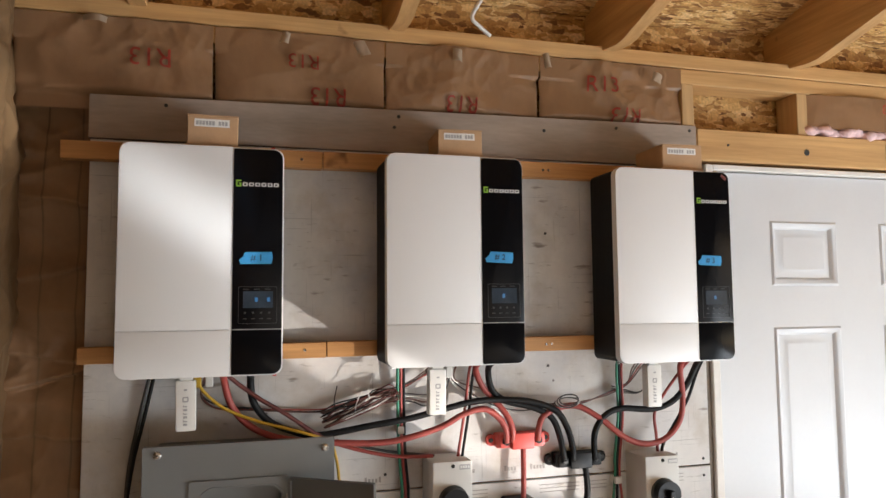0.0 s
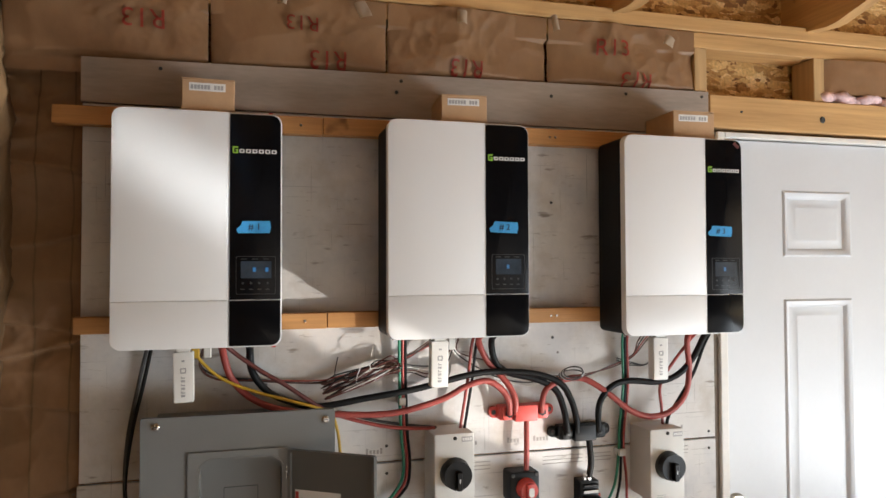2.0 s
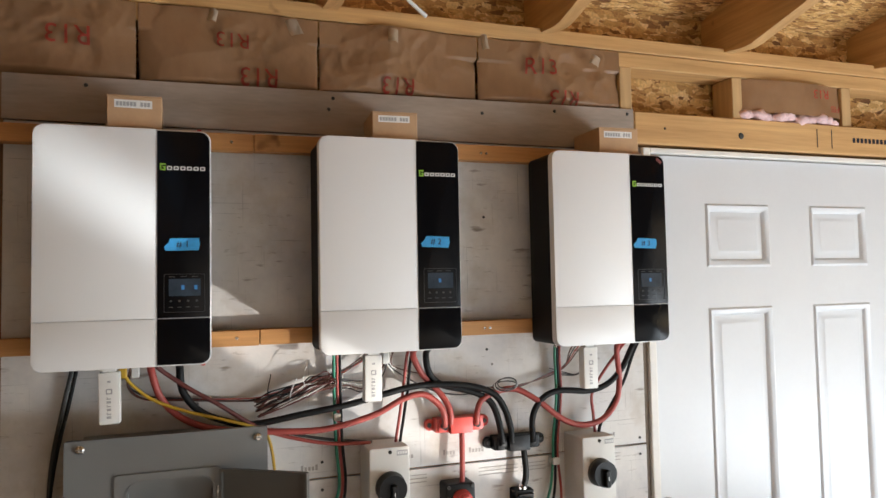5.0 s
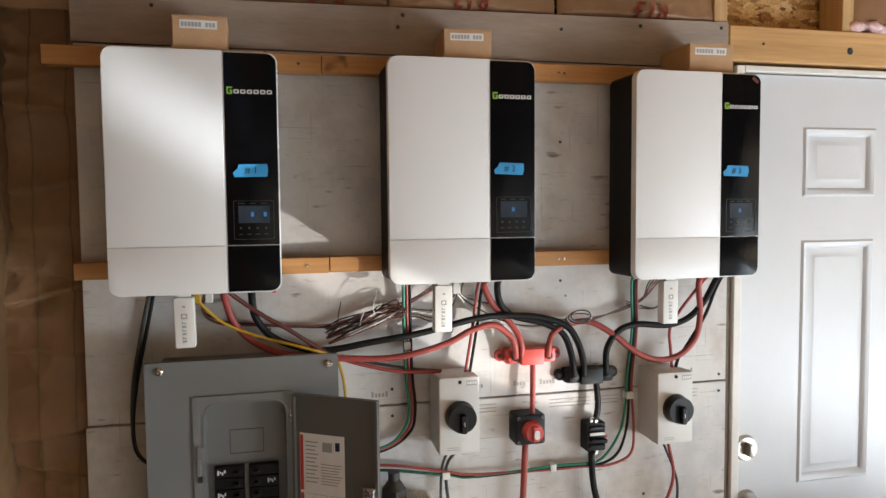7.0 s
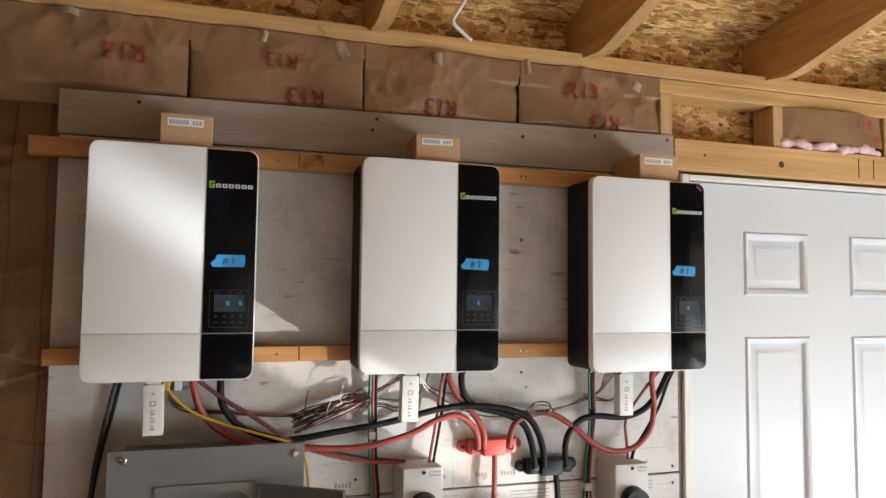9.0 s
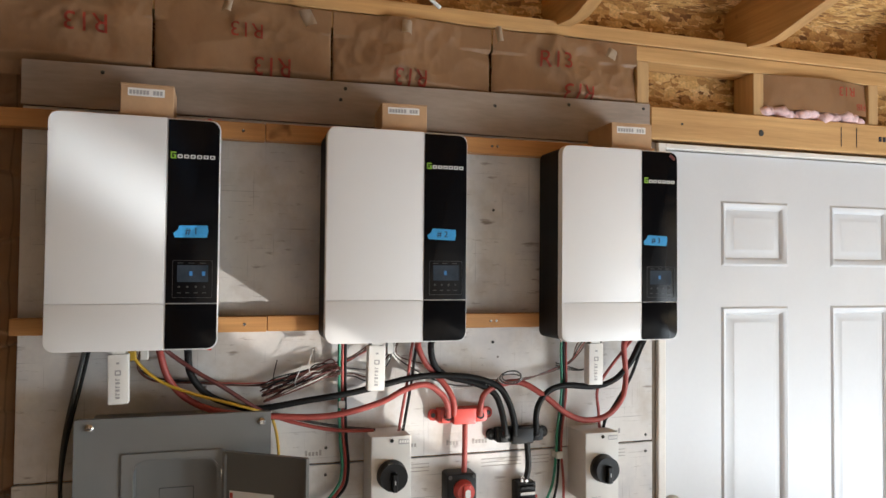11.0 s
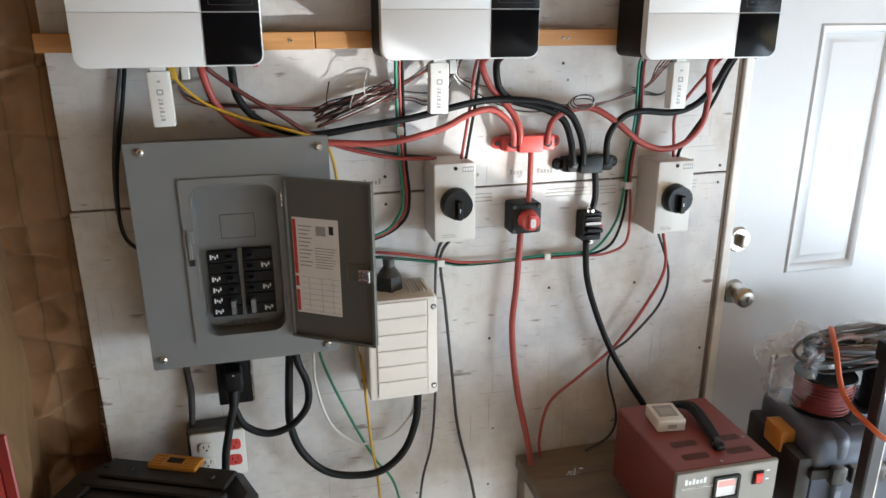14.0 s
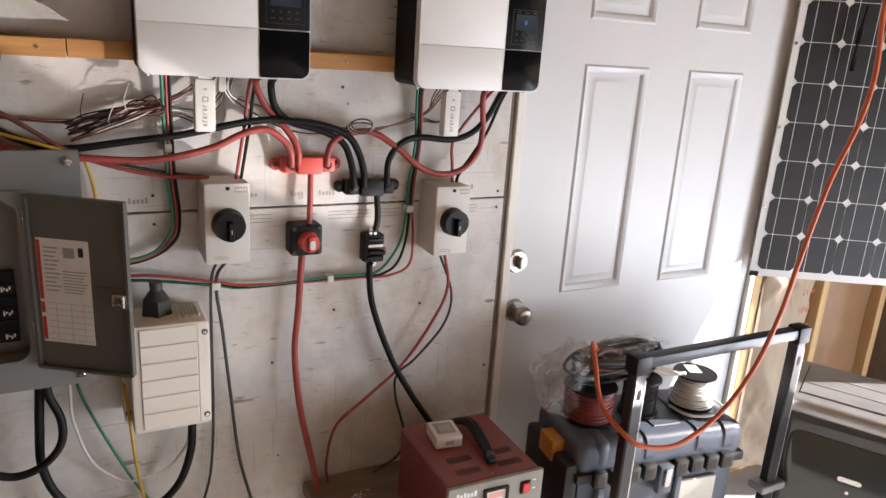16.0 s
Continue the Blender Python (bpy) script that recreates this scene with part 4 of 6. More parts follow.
carton(1.056, 1.168, 2.0425, 2.112, -0.150, -0.010, -3)

# breaker panel
bp = thing("electrical_panel", "grey steel breaker panel with its door hanging open", "electrical panel")
OPEN = (-0.055, 0.112, 1.006, 1.330)
part("back_box", ring(B(), outline(-0.150, 0.204, 0.958, 1.405, 0.003), outline(*OPEN, 0.03), -0.1195, -0.0005), PANEL_GREY, bp)
trim = part("trim_plate", ring(B(), outline(-0.168, 0.222, 0.941, 1.421, 0.004), outline(*OPEN, 0.03), -0.134, -0.12), PANEL_GREY, bp, "flat grey cover plate")
part("raised_frame", ring(B(), outline(-0.077, 0.126, 0.994, 1.347, 0.006), outline(-0.058, 0.115, 1.003, 1.333, 0.03), -0.1385, -0.1335), PANEL_GREY, bp)
part("collar", ring(B(), outline(-0.058, 0.115, 1.003, 1.333, 0.031), outline(-0.054, 0.111, 1.007, 1.329, 0.028), -0.1395, -0.080), PANEL_GREY, bp)
dead = part("dead_front", box(B(), -0.056, 0.113, -0.109, -0.105, 1.004, 1.332), PANEL_GREY, bp, "grey inner cover")
part("knockout", ring(B(), outline(-0.008, 0.063, 1.206, 1.259, 0.001, 1), outline(-0.0066, 0.0616, 1.2074, 1.2576, 0.001, 1), -0.1098, -0.1088), DARK_STEEL, dead)
for x in (-0.018, 0.018, 0.052):
    part("tab", box(B(), x - 0.008, x + 0.008, -0.112, -0.1085, 1.318, 1.326, 0.001), PANEL_DARK if x != 0.018 else STEEL, dead)
part("bottom_tab", box(B(), -0.002, 0.06, -0.115, -0.1085, 1.008, 1.019, 0.001), PANEL_DARK, dead)
part("screw", rod(B(), (0.028, -0.115, 1.0135), (0.028, -0.118, 1.0135), 0.004, 0.003), STEEL, dead)
part("spine", box(B(), 0.0215, 0.0315, -0.1135, -0.1085, 1.026, 1.186, 0.001), PANEL_GREY, dead)
for side in (0, 1):
    for row in range(6):
        z1 = 1.183 - row * 0.0247
        x0, x1 = ((-0.040, 0.021), (0.032, 0.093))[side]
        br = part("breaker", box(B(), x0, x1, -0.125, -0.1085, z1 - 0.0235, z1, 0.001), BREAKER_BLACK, bp, "black single-pole breaker")
        inner = (x1 - 0.024, x1 - 0.006) if side == 0 else (x0 + 0.006, x0 + 0.024)
        part("recess", box(B(), inner[0], inner[1], -0.1262, -0.1248, z1 - 0.019, z1 - 0.005, 0.0006), BLACK_PLASTIC, br)
        tied = row >= 4
        part("toggle", box(B(), inner[0] + 0.003, inner[1] - 0.005, -0.139, -0.126, z1 - (0.0247 if tied and row == 4 else 0.016), z1 - (0.0 if tied and row == 5 else 0.009), 0.001), PANEL_GREY if tied else BLACK_PLASTIC, br)
        if (side == 0 and row not in (1,)) or (side == 1 and row in (1, 3, 5)):
            px = x0 + 0.006 if side == 0 else x1 - 0.024
            for k in range(4):
                part("print", box(B(), px + k * 0.0045, px + k * 0.0045 + 0.0032, -0.1254, -0.1249, z1 - 0.0165 + (k % 2) * 0.004, z1 - 0.006 - (k % 3) * 0.002), WHITE_PRINT, br)
for ob in [o for o in bp.children if o.name.split(".")[0] in ("dead_front", "breaker")]:
    ob.location.y = 0.021
for x, z in ((-0.139, 1.404), (0.202, 1.40), (-0.147, 0.964), (0.196, 0.96)):
    s = part("screw", rod(B(), (x, -0.134, z), (x, -0.1375, z), 0.0088, 0.0082, 18), STEEL, bp, "bright panel screw")
    part("head", rod(B(), (x, -0.1375, z), (x, -0.1412, z), 0.0082, 0.0042, 18), STEEL, s)
    part("slot", box(B(), x - 0.006, x + 0.006, -0.1416, -0.1408, z - 0.0009, z + 0.0009), DARK_STEEL, s)
part("catch", box(B(), -0.071, -0.063, -0.1415, -0.138, 1.17, 1.245, 0.001), PANEL_GREY, bp)
part("catch_slot", box(B(), -0.070, -0.060, -0.142, -0.1384, 1.168, 1.182, 0.001), DARK_GAP, bp)
part("catch_tongue", box(B(), -0.068, -0.058, -0.1425, -0.138, 1.215, 1.242, 0.001), PANEL_GREY, bp)
for z in (1.295, 1.075):
    part("hinge", box(B(), 0.119, 0.124, -0.144, -0.137, z - 0.014, z + 0.014, 0.001), STEEL, bp)
leaf = part("panel_door", ring(B(), outline(0, 0.197, 0.995, 1.345, 0.004), outline(0.006, 0.191, 1.001, 1.339, 0.003), -0.012, 0.0), PANEL_DARK, bp, "open dark grey panel door")
leaf.matrix_basis = pose(0.128, -0.142, 0, 0, 0, -33)
part("door_sheet", box(B(), 0.0055, 0.1915, -0.004, -0.001, 1.0005, 1.3395), PANEL_DARK, leaf)
lb = part("data_label", box(B(), 0.014, 0.119, -0.0046, -0.0039, 1.052, 1.262), PAPER, leaf, "white data label with a red strip and a circuit table")
for z0, z1 in ((1.14, 1.258), (1.112, 1.134), (1.056, 1.104)):
    part("red_strip", box(B(), 0.015, 0.0225, -0.0052, -0.0045, z0, z1), RED_PRINT, lb)
for k in range(11):
    part("print", box(B(), 0.028, 0.058 - (k % 3) * 0.004, -0.005, -0.0045, 1.243 - k * 0.0085, 1.2455 - k * 0.0085), GREY_PRINT, lb)
for k in range(8):
    part("print", box(B(), 0.064, 0.112 - (k % 4) * 0.003, -0.005, -0.0045, 1.198 - k * 0.006, 1.200 - k * 0.006), GREY_PRINT, lb)
part("print", box(B(), 0.068, 0.09, -0.005, -0.0045, 1.226, 1.246, 0.0), GREY_PRINT, lb)
part("print", box(B(), 0.098, 0.108, -0.005, -0.0045, 1.23, 1.248, 0.0), INK, lb)
for k in range(7):
    part("table_line", box(B(), 0.028, 0.116, -0.005, -0.0045, 1.058 + k * 0.0125, 1.0587 + k * 0.0125), GREY_PRINT, lb)
for x in (0.045, 0.075, 0.1):
    part("table_line", box(B(), x, x + 0.0007, -0.005, -0.0045, 1.058, 1.133), GREY_PRINT, lb)
part("latch_plate", box(B(), 0.135, 0.186, -0.008, -0.0035, 1.135, 1.175, 0.002), PANEL_DARK, leaf)
part("latch", box(B(), 0.165, 0.192, -0.02, -0.0075, 1.14, 1.168, 0.005, segs=3), STEEL, leaf, "bright steel door latch")
part("latch_pin", rod(B(), (0.178, -0.021, 1.148), (0.178, -0.0195, 1.148), 0.004), STEEL, leaf)
part("latch_pin", rod(B(), (0.178, -0.021, 1.16), (0.178, -0.0195, 1.16), 0.004), STEEL, leaf)


def isolator(x, z):
    t = thing("rotary_isolator", "grey plastic isolator box with a black rotary knob", "switch", (x, 0, z), 0, "rotary isolators")
    part("base", slab(B(), outline(-0.047, 0.047, -0.0885, 0.0885, 0.004), -0.055, -0.0005, 0.0), GREY_PLASTIC, t)
    part("lid", slab(B(), outline(-0.048, 0.048, -0.09, 0.09, 0.005), -0.1, -0.056, 0.003), GREY_PLASTIC, t)
    part("escutcheon", rod(B(), (0.001, -0.0995, 0), (0.001, -0.108, 0), 0.036, 0.035, 36), DARK_STEEL, t)
    knob = part("knob", rod(B(), (0.001, -0.108, 0), (0.001, -0.128, 0), 0.034, 0.0325, 36), BLACK_PLASTIC, t, "black rotary knob")
    part("grip", box(B(), -0.0055, 0.0075, -0.142, -0.1275, -0.03, 0.012, 0.002), BLACK_PLASTIC, knob)
    part("pointer", box(B(), 0.0002, 0.0018, -0.1426, -0.1418, -0.012, -0.003), WHITE_PRINT, knob)
    for zz in (0.079, -0.079):
        part("screw", rod(B(), (0.001, -0.1, zz), (0.001, -0.1015, zz), 0.0045, segs=12), DARK_GAP if zz > 0 else GREY_PLASTIC, t)
    plate = part("rating_plate", box(B(), 0.017, 0.043, -0.1006, -0.0998, 0.07, 0.082), GREY_PRINT, t, "small grey rating plate")
    for k in range(4):
        part("print", box(B(), 0.019 + k * 0.006, 0.023 + k * 0.006, -0.1011, -0.1005, 0.073, 0.079), PAPER, plate)
    for k in range(2):
        part("print", box(B(), -0.03, -0.005, -0.1006, -0.0999, -0.074 - 0.005 * k, -0.0725 - 0.005 * k), GREY_PRINT, t)
    for k in (-1, 1):
        part("cable_gland", rod(B(), (0.012 * k, -0.045, -0.0885), (0.012 * k, -0.045, -0.098), 0.006), BLACK_PLASTIC, t)


isolator(0.5, 1.2525)
isolator(1.054, 1.229)


def busbar(x, z, plastic, label):
    t = thing("busbar", label, "busbar", (x, 0, z), 0, "busbars")
    b = B()
    pts = outline(-0.064, 0.064, -0.0175, 0.0175, 0.004, 3)
    slab(b, pts, -0.03, -0.0005, 0.002)
    part("base", b, plastic, t)
    for s in (-1, 1):
        part("ear", slab(B(), outline(*sorted((s * 0.060, s * 0.085)), -0.014, 0.014, 0.012), -0.012, -0.0005, 0.001), plastic, t)
        part("ear_screw", rod(B(), (s * 0.074, -0.012, 0), (s * 0.074, -0.016, 0), 0.006, 0.0045), DARK_STEEL, t)
        part("end_block", slab(B(), outline(*sorted((s * 0.031, s * 0.058)), -0.0165, 0.0165, 0.003, 2), -0.036, -0.0305, 0.002), plastic, t)
        bolt = part("bolt", rod(B(), (s * 0.043, -0.03, 0), (s * 0.043, -0.045, 0), 0.005, segs=12), DARK_STEEL, t)
        part("nut", rod(B(), (s * 0.043, -0.03, 0), (s * 0.043, -0.043, 0), 0.0098, segs=6), BLACK_PLASTIC, bolt)
    part("cover", slab(B(), outline(-0.029, 0.029, -0.0195, 0.0195, 0.002, 2), -0.046, -0.029, 0.002), plastic, t, "raised middle cover")


busbar(0.7, 1.367, RED_PLASTIC, "red plastic battery busbar with two studs")
busbar(0.857, 1.309, BLACK_PLASTIC, "black plastic battery busbar with two studs")

sw = thing("battery_switch", "black battery switch with a round red knob", "switch", (0.692, 0, 1.189))
part("body", slab(B(), outline(-0.0385, 0.0385, -0.0375, 0.0375, 0.008), -0.05, -0.0005, 0.004), BLACK_PLASTIC, sw)
for a in (-1, 1):
    for c in (-1, 1):
        part("bolt", rod(B(), (a * 0.031, -0.05, c * 0.03), (a * 0.031, -0.053, c * 0.03), 0.0045), DARK_STEEL, sw)
kn = part("knob", rod(B(), (0.003, -0.049, -0.002), (0.003, -0.075, -0.002), 0.026, 0.0215, 28), RED_PLASTIC, sw, "red rotary knob")
part("grip", box(B(), -0.006, 0.012, -0.085, -0.0745, -0.021, 0.017, 0.004, segs=2), RED_PLASTIC, kn)
part("sticker", slab(B(), outline(-0.003, 0.0105, -0.014, 0.008, 0.006), -0.0858, -0.0848), PAPER, kn)

cb = thing("circuit_breaker", "black battery circuit breaker with steel tabs", "circuit breaker", (0.871, 0, 1.152))
part("body", slab(B(), outline(-0.026, 0.026, -0.036, 0.036, 0.004), -0.038, -0.0005, 0.003), BLACK_PLASTIC, cb)
for k, zz in enumerate((0.024, 0.01, -0.022)):
    part("rib", box(B(), -0.02, 0.022, -0.046, -0.0375, zz - 0.004, zz + 0.004, 0.0015), BLACK_PLASTIC, cb)
part("lever", box(B(), -0.018, 0.026, -0.052, -0.0375, -0.012, -0.002, 0.002, m=pose(0, 0, 0, 0, 4, 0)), BLACK_PLASTIC, cb)
part("rating_label", box(B(), -0.02, 0.02, -0.0468, -0.0458, 0.0065, 0.0135), PAPER, cb, "pale rating label")
part("reset_button", rod(B(), (0.026, -0.03, -0.004), (0.032, -0.03, -0.004), 0.004), RED_PLASTIC, cb, "small red button")
for zz in (0.042, -0.04):
    part("terminal", box(B(), -0.014, 0.008, -0.034, -0.024, zz - 0.008, zz + 0.008, 0.001), STEEL, cb)
    part("terminal_stud", rod(B(), (-0.003, -0.045, zz), (-0.003, -0.03, zz), 0.004, segs=10), STEEL, cb)

# charge controller
cc = thing("charge_controller", "beige ribbed plastic controller box on the wall", "controller")
part("back_shell", slab(B(), outline(0.272, 0.45, 0.8, 1.044, 0.008), -0.075, -0.0005, 0.003), BEIGE, cc)
front = part("front_shell", slab(B(), outline(0.288, 0.45, 0.797, 1.047, 0.008), -0.131, -0.0755, 0.005), BEIGE, cc)
for k in range(6):
    part("ridge", box(B(), 0.307, 0.424, -0.1345, -0.1305, 0.806 + k * 0.0395, 0.844 + k * 0.0395, 0.0018), BEIGE, front)
part("edge_rib", box(B(), 0.4265, 0.4275, -0.133, -0.1305, 0.803, 1.04), BEIGE, front)
for x, z in ((0.4405, 1.021), (0.4405, 0.82), (0.281, 0.824)):
    y = -0.131 if x > 0.3 else -0.075
    s = part("screw_well", rod(B(), (x, y, z), (x, y - 0.0012, z), 0.0065), DARK_GAP, cc)
    part("screw", rod(B(), (x, y - 0.001, z), (x, y - 0.003, z), 0.0045, segs=10), STEEL, s)
for k in range(6):
    part("vent_fin", box(B(), 0.392 + k * 0.008, 0.396 + k * 0.008, -0.1, -0.02, 1.044, 1.054, 0.001), BEIGE, cc)
ad = thing("cable_adapter", "tapered grey plastic adapter standing behind the controller", "adapter")
b = B()
rod(b, (0.352, -0.06, 1.0445), (0.352, -0.06, 1.082), 0.031, 0.028, 4)
rod(b, (0.352, -0.06, 1.082), (0.352, -0.06, 1.103), 0.0275, 0.0135, 16)
rod(b, (0.352, -0.06, 1.103), (0.352, -0.06, 1.122), 0.013, 0.0145, 16)
part("body", b, DARK_STEEL, ad)

# outlets
ob = thing("outlet_box", "steel outlet box with a white cover and a duplex outlet", "outlet")
part("box", box(B(), -0.135, -0.012, -0.045, -0.0005, 0.605, 0.735, 0.004), DARK_STEEL, ob)
part("cover", slab(B(), outline(-0.128, -0.005, 0.602, 0.724, 0.006), -0.052, -0.046, 0.002), OFF_WHITE, ob, "white metal cover")
for x, m in ((-0.093, BEIGE), (-0.031, RED_PLASTIC)):
    for z in (0.687, 0.645):
        f = part("outlet_face", slab(B(), outline(x - 0.016, x + 0.016, z - 0.014, z + 0.014, 0.009), -0.0545, -0.0515), m if x > -0.05 else BEIGE, ob)
        for s in (-1, 1):
            part("slot", box(B(), x + s * 0.006 - 0.001, x + s * 0.006 + 0.001, -0.055, -0.0544, z, z + 0.008), DARK_GAP, f)
        part("ground_hole", rod(B(), (x, -0.0544, z - 0.006), (x, -0.055, z - 0.006), 0.0025, segs=10), DARK_GAP, f)
rc = thing("power_receptacle", "black range receptacle in a steel box with a plug in it", "outlet")
part("box", box(B(), -0.05, 0.02, -0.05, -0.0005, 0.797, 0.9355, 0.002), DARK_STEEL, rc)
part("cover", box(B(), -0.052, 0.023, -0.056, -0.0505, 0.795, 0.938, 0.002), BLACK_PLASTIC, rc)
part("steel_edge", box(B(), 0.0235, 0.0275, -0.058, -0.002, 0.797, 0.937, 0.001), STEEL, rc, "bright steel edge")
plug = part("plug", box(B(), -0.034, 0.006, -0.102, -0.0565, 0.845, 0.9, 0.01, segs=3), BLACK_PLASTIC, rc, "thick black moulded plug")
part("plug_neck", rod(B(), (-0.016, -0.092, 0.85), (-0.018, -0.1, 0.815), 0.014, 0.0105), BLACK_PLASTIC, plug)
part("screw", rod(B(), (-0.012, -0.102, 0.892), (-0.012, -0.104, 0.892), 0.003, segs=8), STEEL, plug)

# ---- cables ----


def cable(name, pts, r, material, label, category="cable", group=""):
    return whole(name, tube(B(), pts, r), material, label, category, group)


BATT = "thick battery cable sagging along the wall"
cable("battery_cable", [(-0.012, -0.10, 1.566), (-0.012, -0.07, 1.545), (0.005, -0.05, 1.485), (0.048, -0.045, 1.437), (0.117, -0.05, 1.408), (0.237, -0.05, 1.392), (0.362, -0.05, 1.387), (0.477, -0.05, 1.411), (0.542, -0.055, 1.442), (0.595, -0.055, 1.452), (0.635, -0.052, 1.427), (0.652, -0.05, 1.398), (0.657, -0.04, 1.366)], 0.0078, RED_CABLE, "red " + BATT)
# Maroon stretch paints the shaded part of the red feed wire.
cable("feed_wire", [(0.002, -0.10, 1.566), (0.002, -0.07, 1.55), (0.064, -0.06, 1.501), (0.12, -0.055, 1.465), (0.189, -0.04, 1.414), (0.22, -0.034, 1.396)], 0.005, MAROON_CABLE, "upper run of the red feed wire, darkened for shade", "wire")
cable("feed_wire", [(0.189, -0.04, 1.414), (0.235, -0.03, 1.388), (0.3, -0.03, 1.366), (0.38, -0.03, 1.348), (0.47, -0.035, 1.343)], 0.0045, RED_CABLE, "thin red feed wire from inverter to isolator", "wire")
cable("battery_cable", [(0.24, -0.022, 1.392), (0.3, -0.022, 1.374), (0.38, -0.022, 1.356), (0.475, -0.028, 1.343)], 0.0035, GREY_CABLE, "thin grey feed wire along the wall", "wire")
cable("battery_cable", [(0.044, -0.10, 1.566), (0.044, -0.06, 1.549), (0.05, -0.045, 1.495), (0.084, -0.035, 1.448), (0.14, -0.03, 1.42), (0.201, -0.03, 1.408), (0.312, -0.035, 1.423), (0.413, -0.04, 1.437), (0.503, -0.045, 1.457), (0.56, -0.045, 1.468), (0.62, -0.045, 1.472), (0.715, -0.045, 1.464), (0.785, -0.045, 1.44), (0.816, -0.045, 1.4), (0.832, -0.045, 1.35), (0.836, -0.04, 1.31)], 0.0082, BLACK_CABLE, "black " + BATT)
cable("battery_cable", [(0.605, -0.10, 1.572), (0.605, -0.06, 1.55), (0.619, -0.04, 1.5), (0.654, -0.035, 1.468), (0.73, -0.035, 1.447), (0.78, -0.035, 1.42), (0.802, -0.035, 1.374), (0.812, -0.04, 1.31)], 0.0082, BLACK_CABLE, "black " + BATT)
cable("battery_cable", [(0.572, -0.10, 1.572), (0.572, -0.06, 1.55), (0.6, -0.035, 1.501), (0.641, -0.035, 1.456), (0.663, -0.04, 1.424), (0.672, -0.042, 1.395), (0.673, -0.038, 1.366)], 0.0078, RED_CABLE, "red battery cable dropping to the busbar")
cable("battery_cable", [(0.741, -0.04, 1.366), (0.743, -0.045, 1.402), (0.758, -0.04, 1.425), (0.799, -0.035, 1.442), (0.855, -0.035, 1.444), (0.915, -0.045, 1.41), (0.978, -0.05, 1.361), (1.039, -0.05, 1.341), (1.098, -0.05, 1.352), (1.138, -0.055, 1.396), (1.146, -0.06, 1.456), (1.128, -0.08, 1.535), (1.127, -0.1, 1.562)], 0.0078, RED_CABLE, "red " + BATT)
cable("battery_cable", [(0.896, -0.04, 1.309), (0.896, -0.045, 1.377), (0.928, -0.045, 1.42), (0.977, -0.045, 1.434), (1.059, -0.05, 1.429), (1.116, -0.055, 1.446), (1.155, -0.065, 1.489), (1.175, -0.08, 1.541), (1.177, -0.1, 1.562)], 0.0082, BLACK_CABLE, "black " + BATT)
cable("feed_wire", [(1.185, -0.1, 1.562), (1.18, -0.075, 1.52), (1.16, -0.06, 1.45), (1.12, -0.05, 1.38), (1.095, -0.045, 1.34), (1.09, -0.04, 1.312)], 0.0042, BLACK_CABLE, "thin black feed wire into an isolator", "wire")
cable("feed_wire", [(1.15, -0.1, 1.562), (1.148, -0.07, 1.541), (1.091, -0.055, 1.464), (1.067, -0.05, 1.418), (1.073, -0.045, 1.364), (1.08, -0.04, 1.31)], 0.004, RED_CABLE, "thin red feed wire into an isolator", "wire")
for dx, m, c in ((0, RED_CABLE, "red"), (0.011, BLACK_CABLE, "black")):
    cable("feed_wire", [(0.565 + dx, -0.09, 1.57), (0.562 + dx, -0.045, 1.55), (0.551 + dx, -0.04, 1.458), (0.53 + dx, -0.042, 1.338)], 0.0038, m, f"thin {c} feed wire dropping into an isolator", "wire")
for dx, dz, m, c in ((-0.007, 0.004, GREEN_CABLE, "green"), (0.001, 0, RED_CABLE, "red"), (0.008, -0.004, BLACK_CABLE, "black")):
    cable("ac_wire", [(0.39 + dx, -0.06, 1.57), (0.392 + dx, -0.03, 1.552), (0.394 + dx, -0.025, 1.411), (0.397 + dx, -0.025, 1.334), (0.403 + dx, -0.025, 1.255), (0.39 + dx, -0.025, 1.205 + dz), (0.336, -0.027, 1.167 + dz), (0.2, -0.03, 1.15 + dz)], 0.0036, m, f"{c} wire running down the wall to the breaker panel", "wire")
for k, (m, c) in enumerate(((GREEN_CABLE, "green"), (BLACK_CABLE, "black"), (RED_CABLE, "red"))):
    o = (k - 1) * 0.007
    bow = (-0.022, -0.006, 0.016)[k]
    cable("ac_wire", [(0.978 + o, -0.06, 1.562), (0.978 + o, -0.03, 1.543), (0.983 + o, -0.022, 1.418), (0.972 + o, -0.02, 1.31), (0.97 + o, -0.02, 1.254), (0.97 + bow * 0.9, -0.02, 1.167), (0.95 + bow * 1.6, -0.022, 1.108 - k * 0.006), (0.9 + bow, -0.024, 1.082 - k * 0.005), (0.84, -0.025, 1.078 - o * 0.5), (0.759, -0.025, 1.079 - o * 0.6), (0.556, -0.025, 1.076 + (k == 2) * 0.006), (0.485, -0.025, 1.088 + (k == 2) * 0.008), (0.335, -0.027, 1.115 + (k == 2) * 0.012), (0.205, -0.03, 1.125)], 0.0036, m, f"{c} wire clipped along the wall below the switches", "wire")
for x, z, w in ((0.487, 1.086, 0.012), (0.762, 1.079, 0.01), (0.395, 1.408, 0.01), (0.971, 1.248, 0.012)):
    whole("cable_clip", box(B(), x - w, x + w * 0.6, -0.031, -0.0005, z - 0.009, z + 0.009, 0.003, segs=2), OFF_WHITE, "small white plastic cable clip on the wall", "cable clip", "cable clips")
cable("battery_cable", [(0.705, -0.03, 1.35), (0.703, -0.035, 1.283), (0.701, -0.035, 1.2)], 0.0072, RED_CABLE, "short red battery cable from busbar to switch")
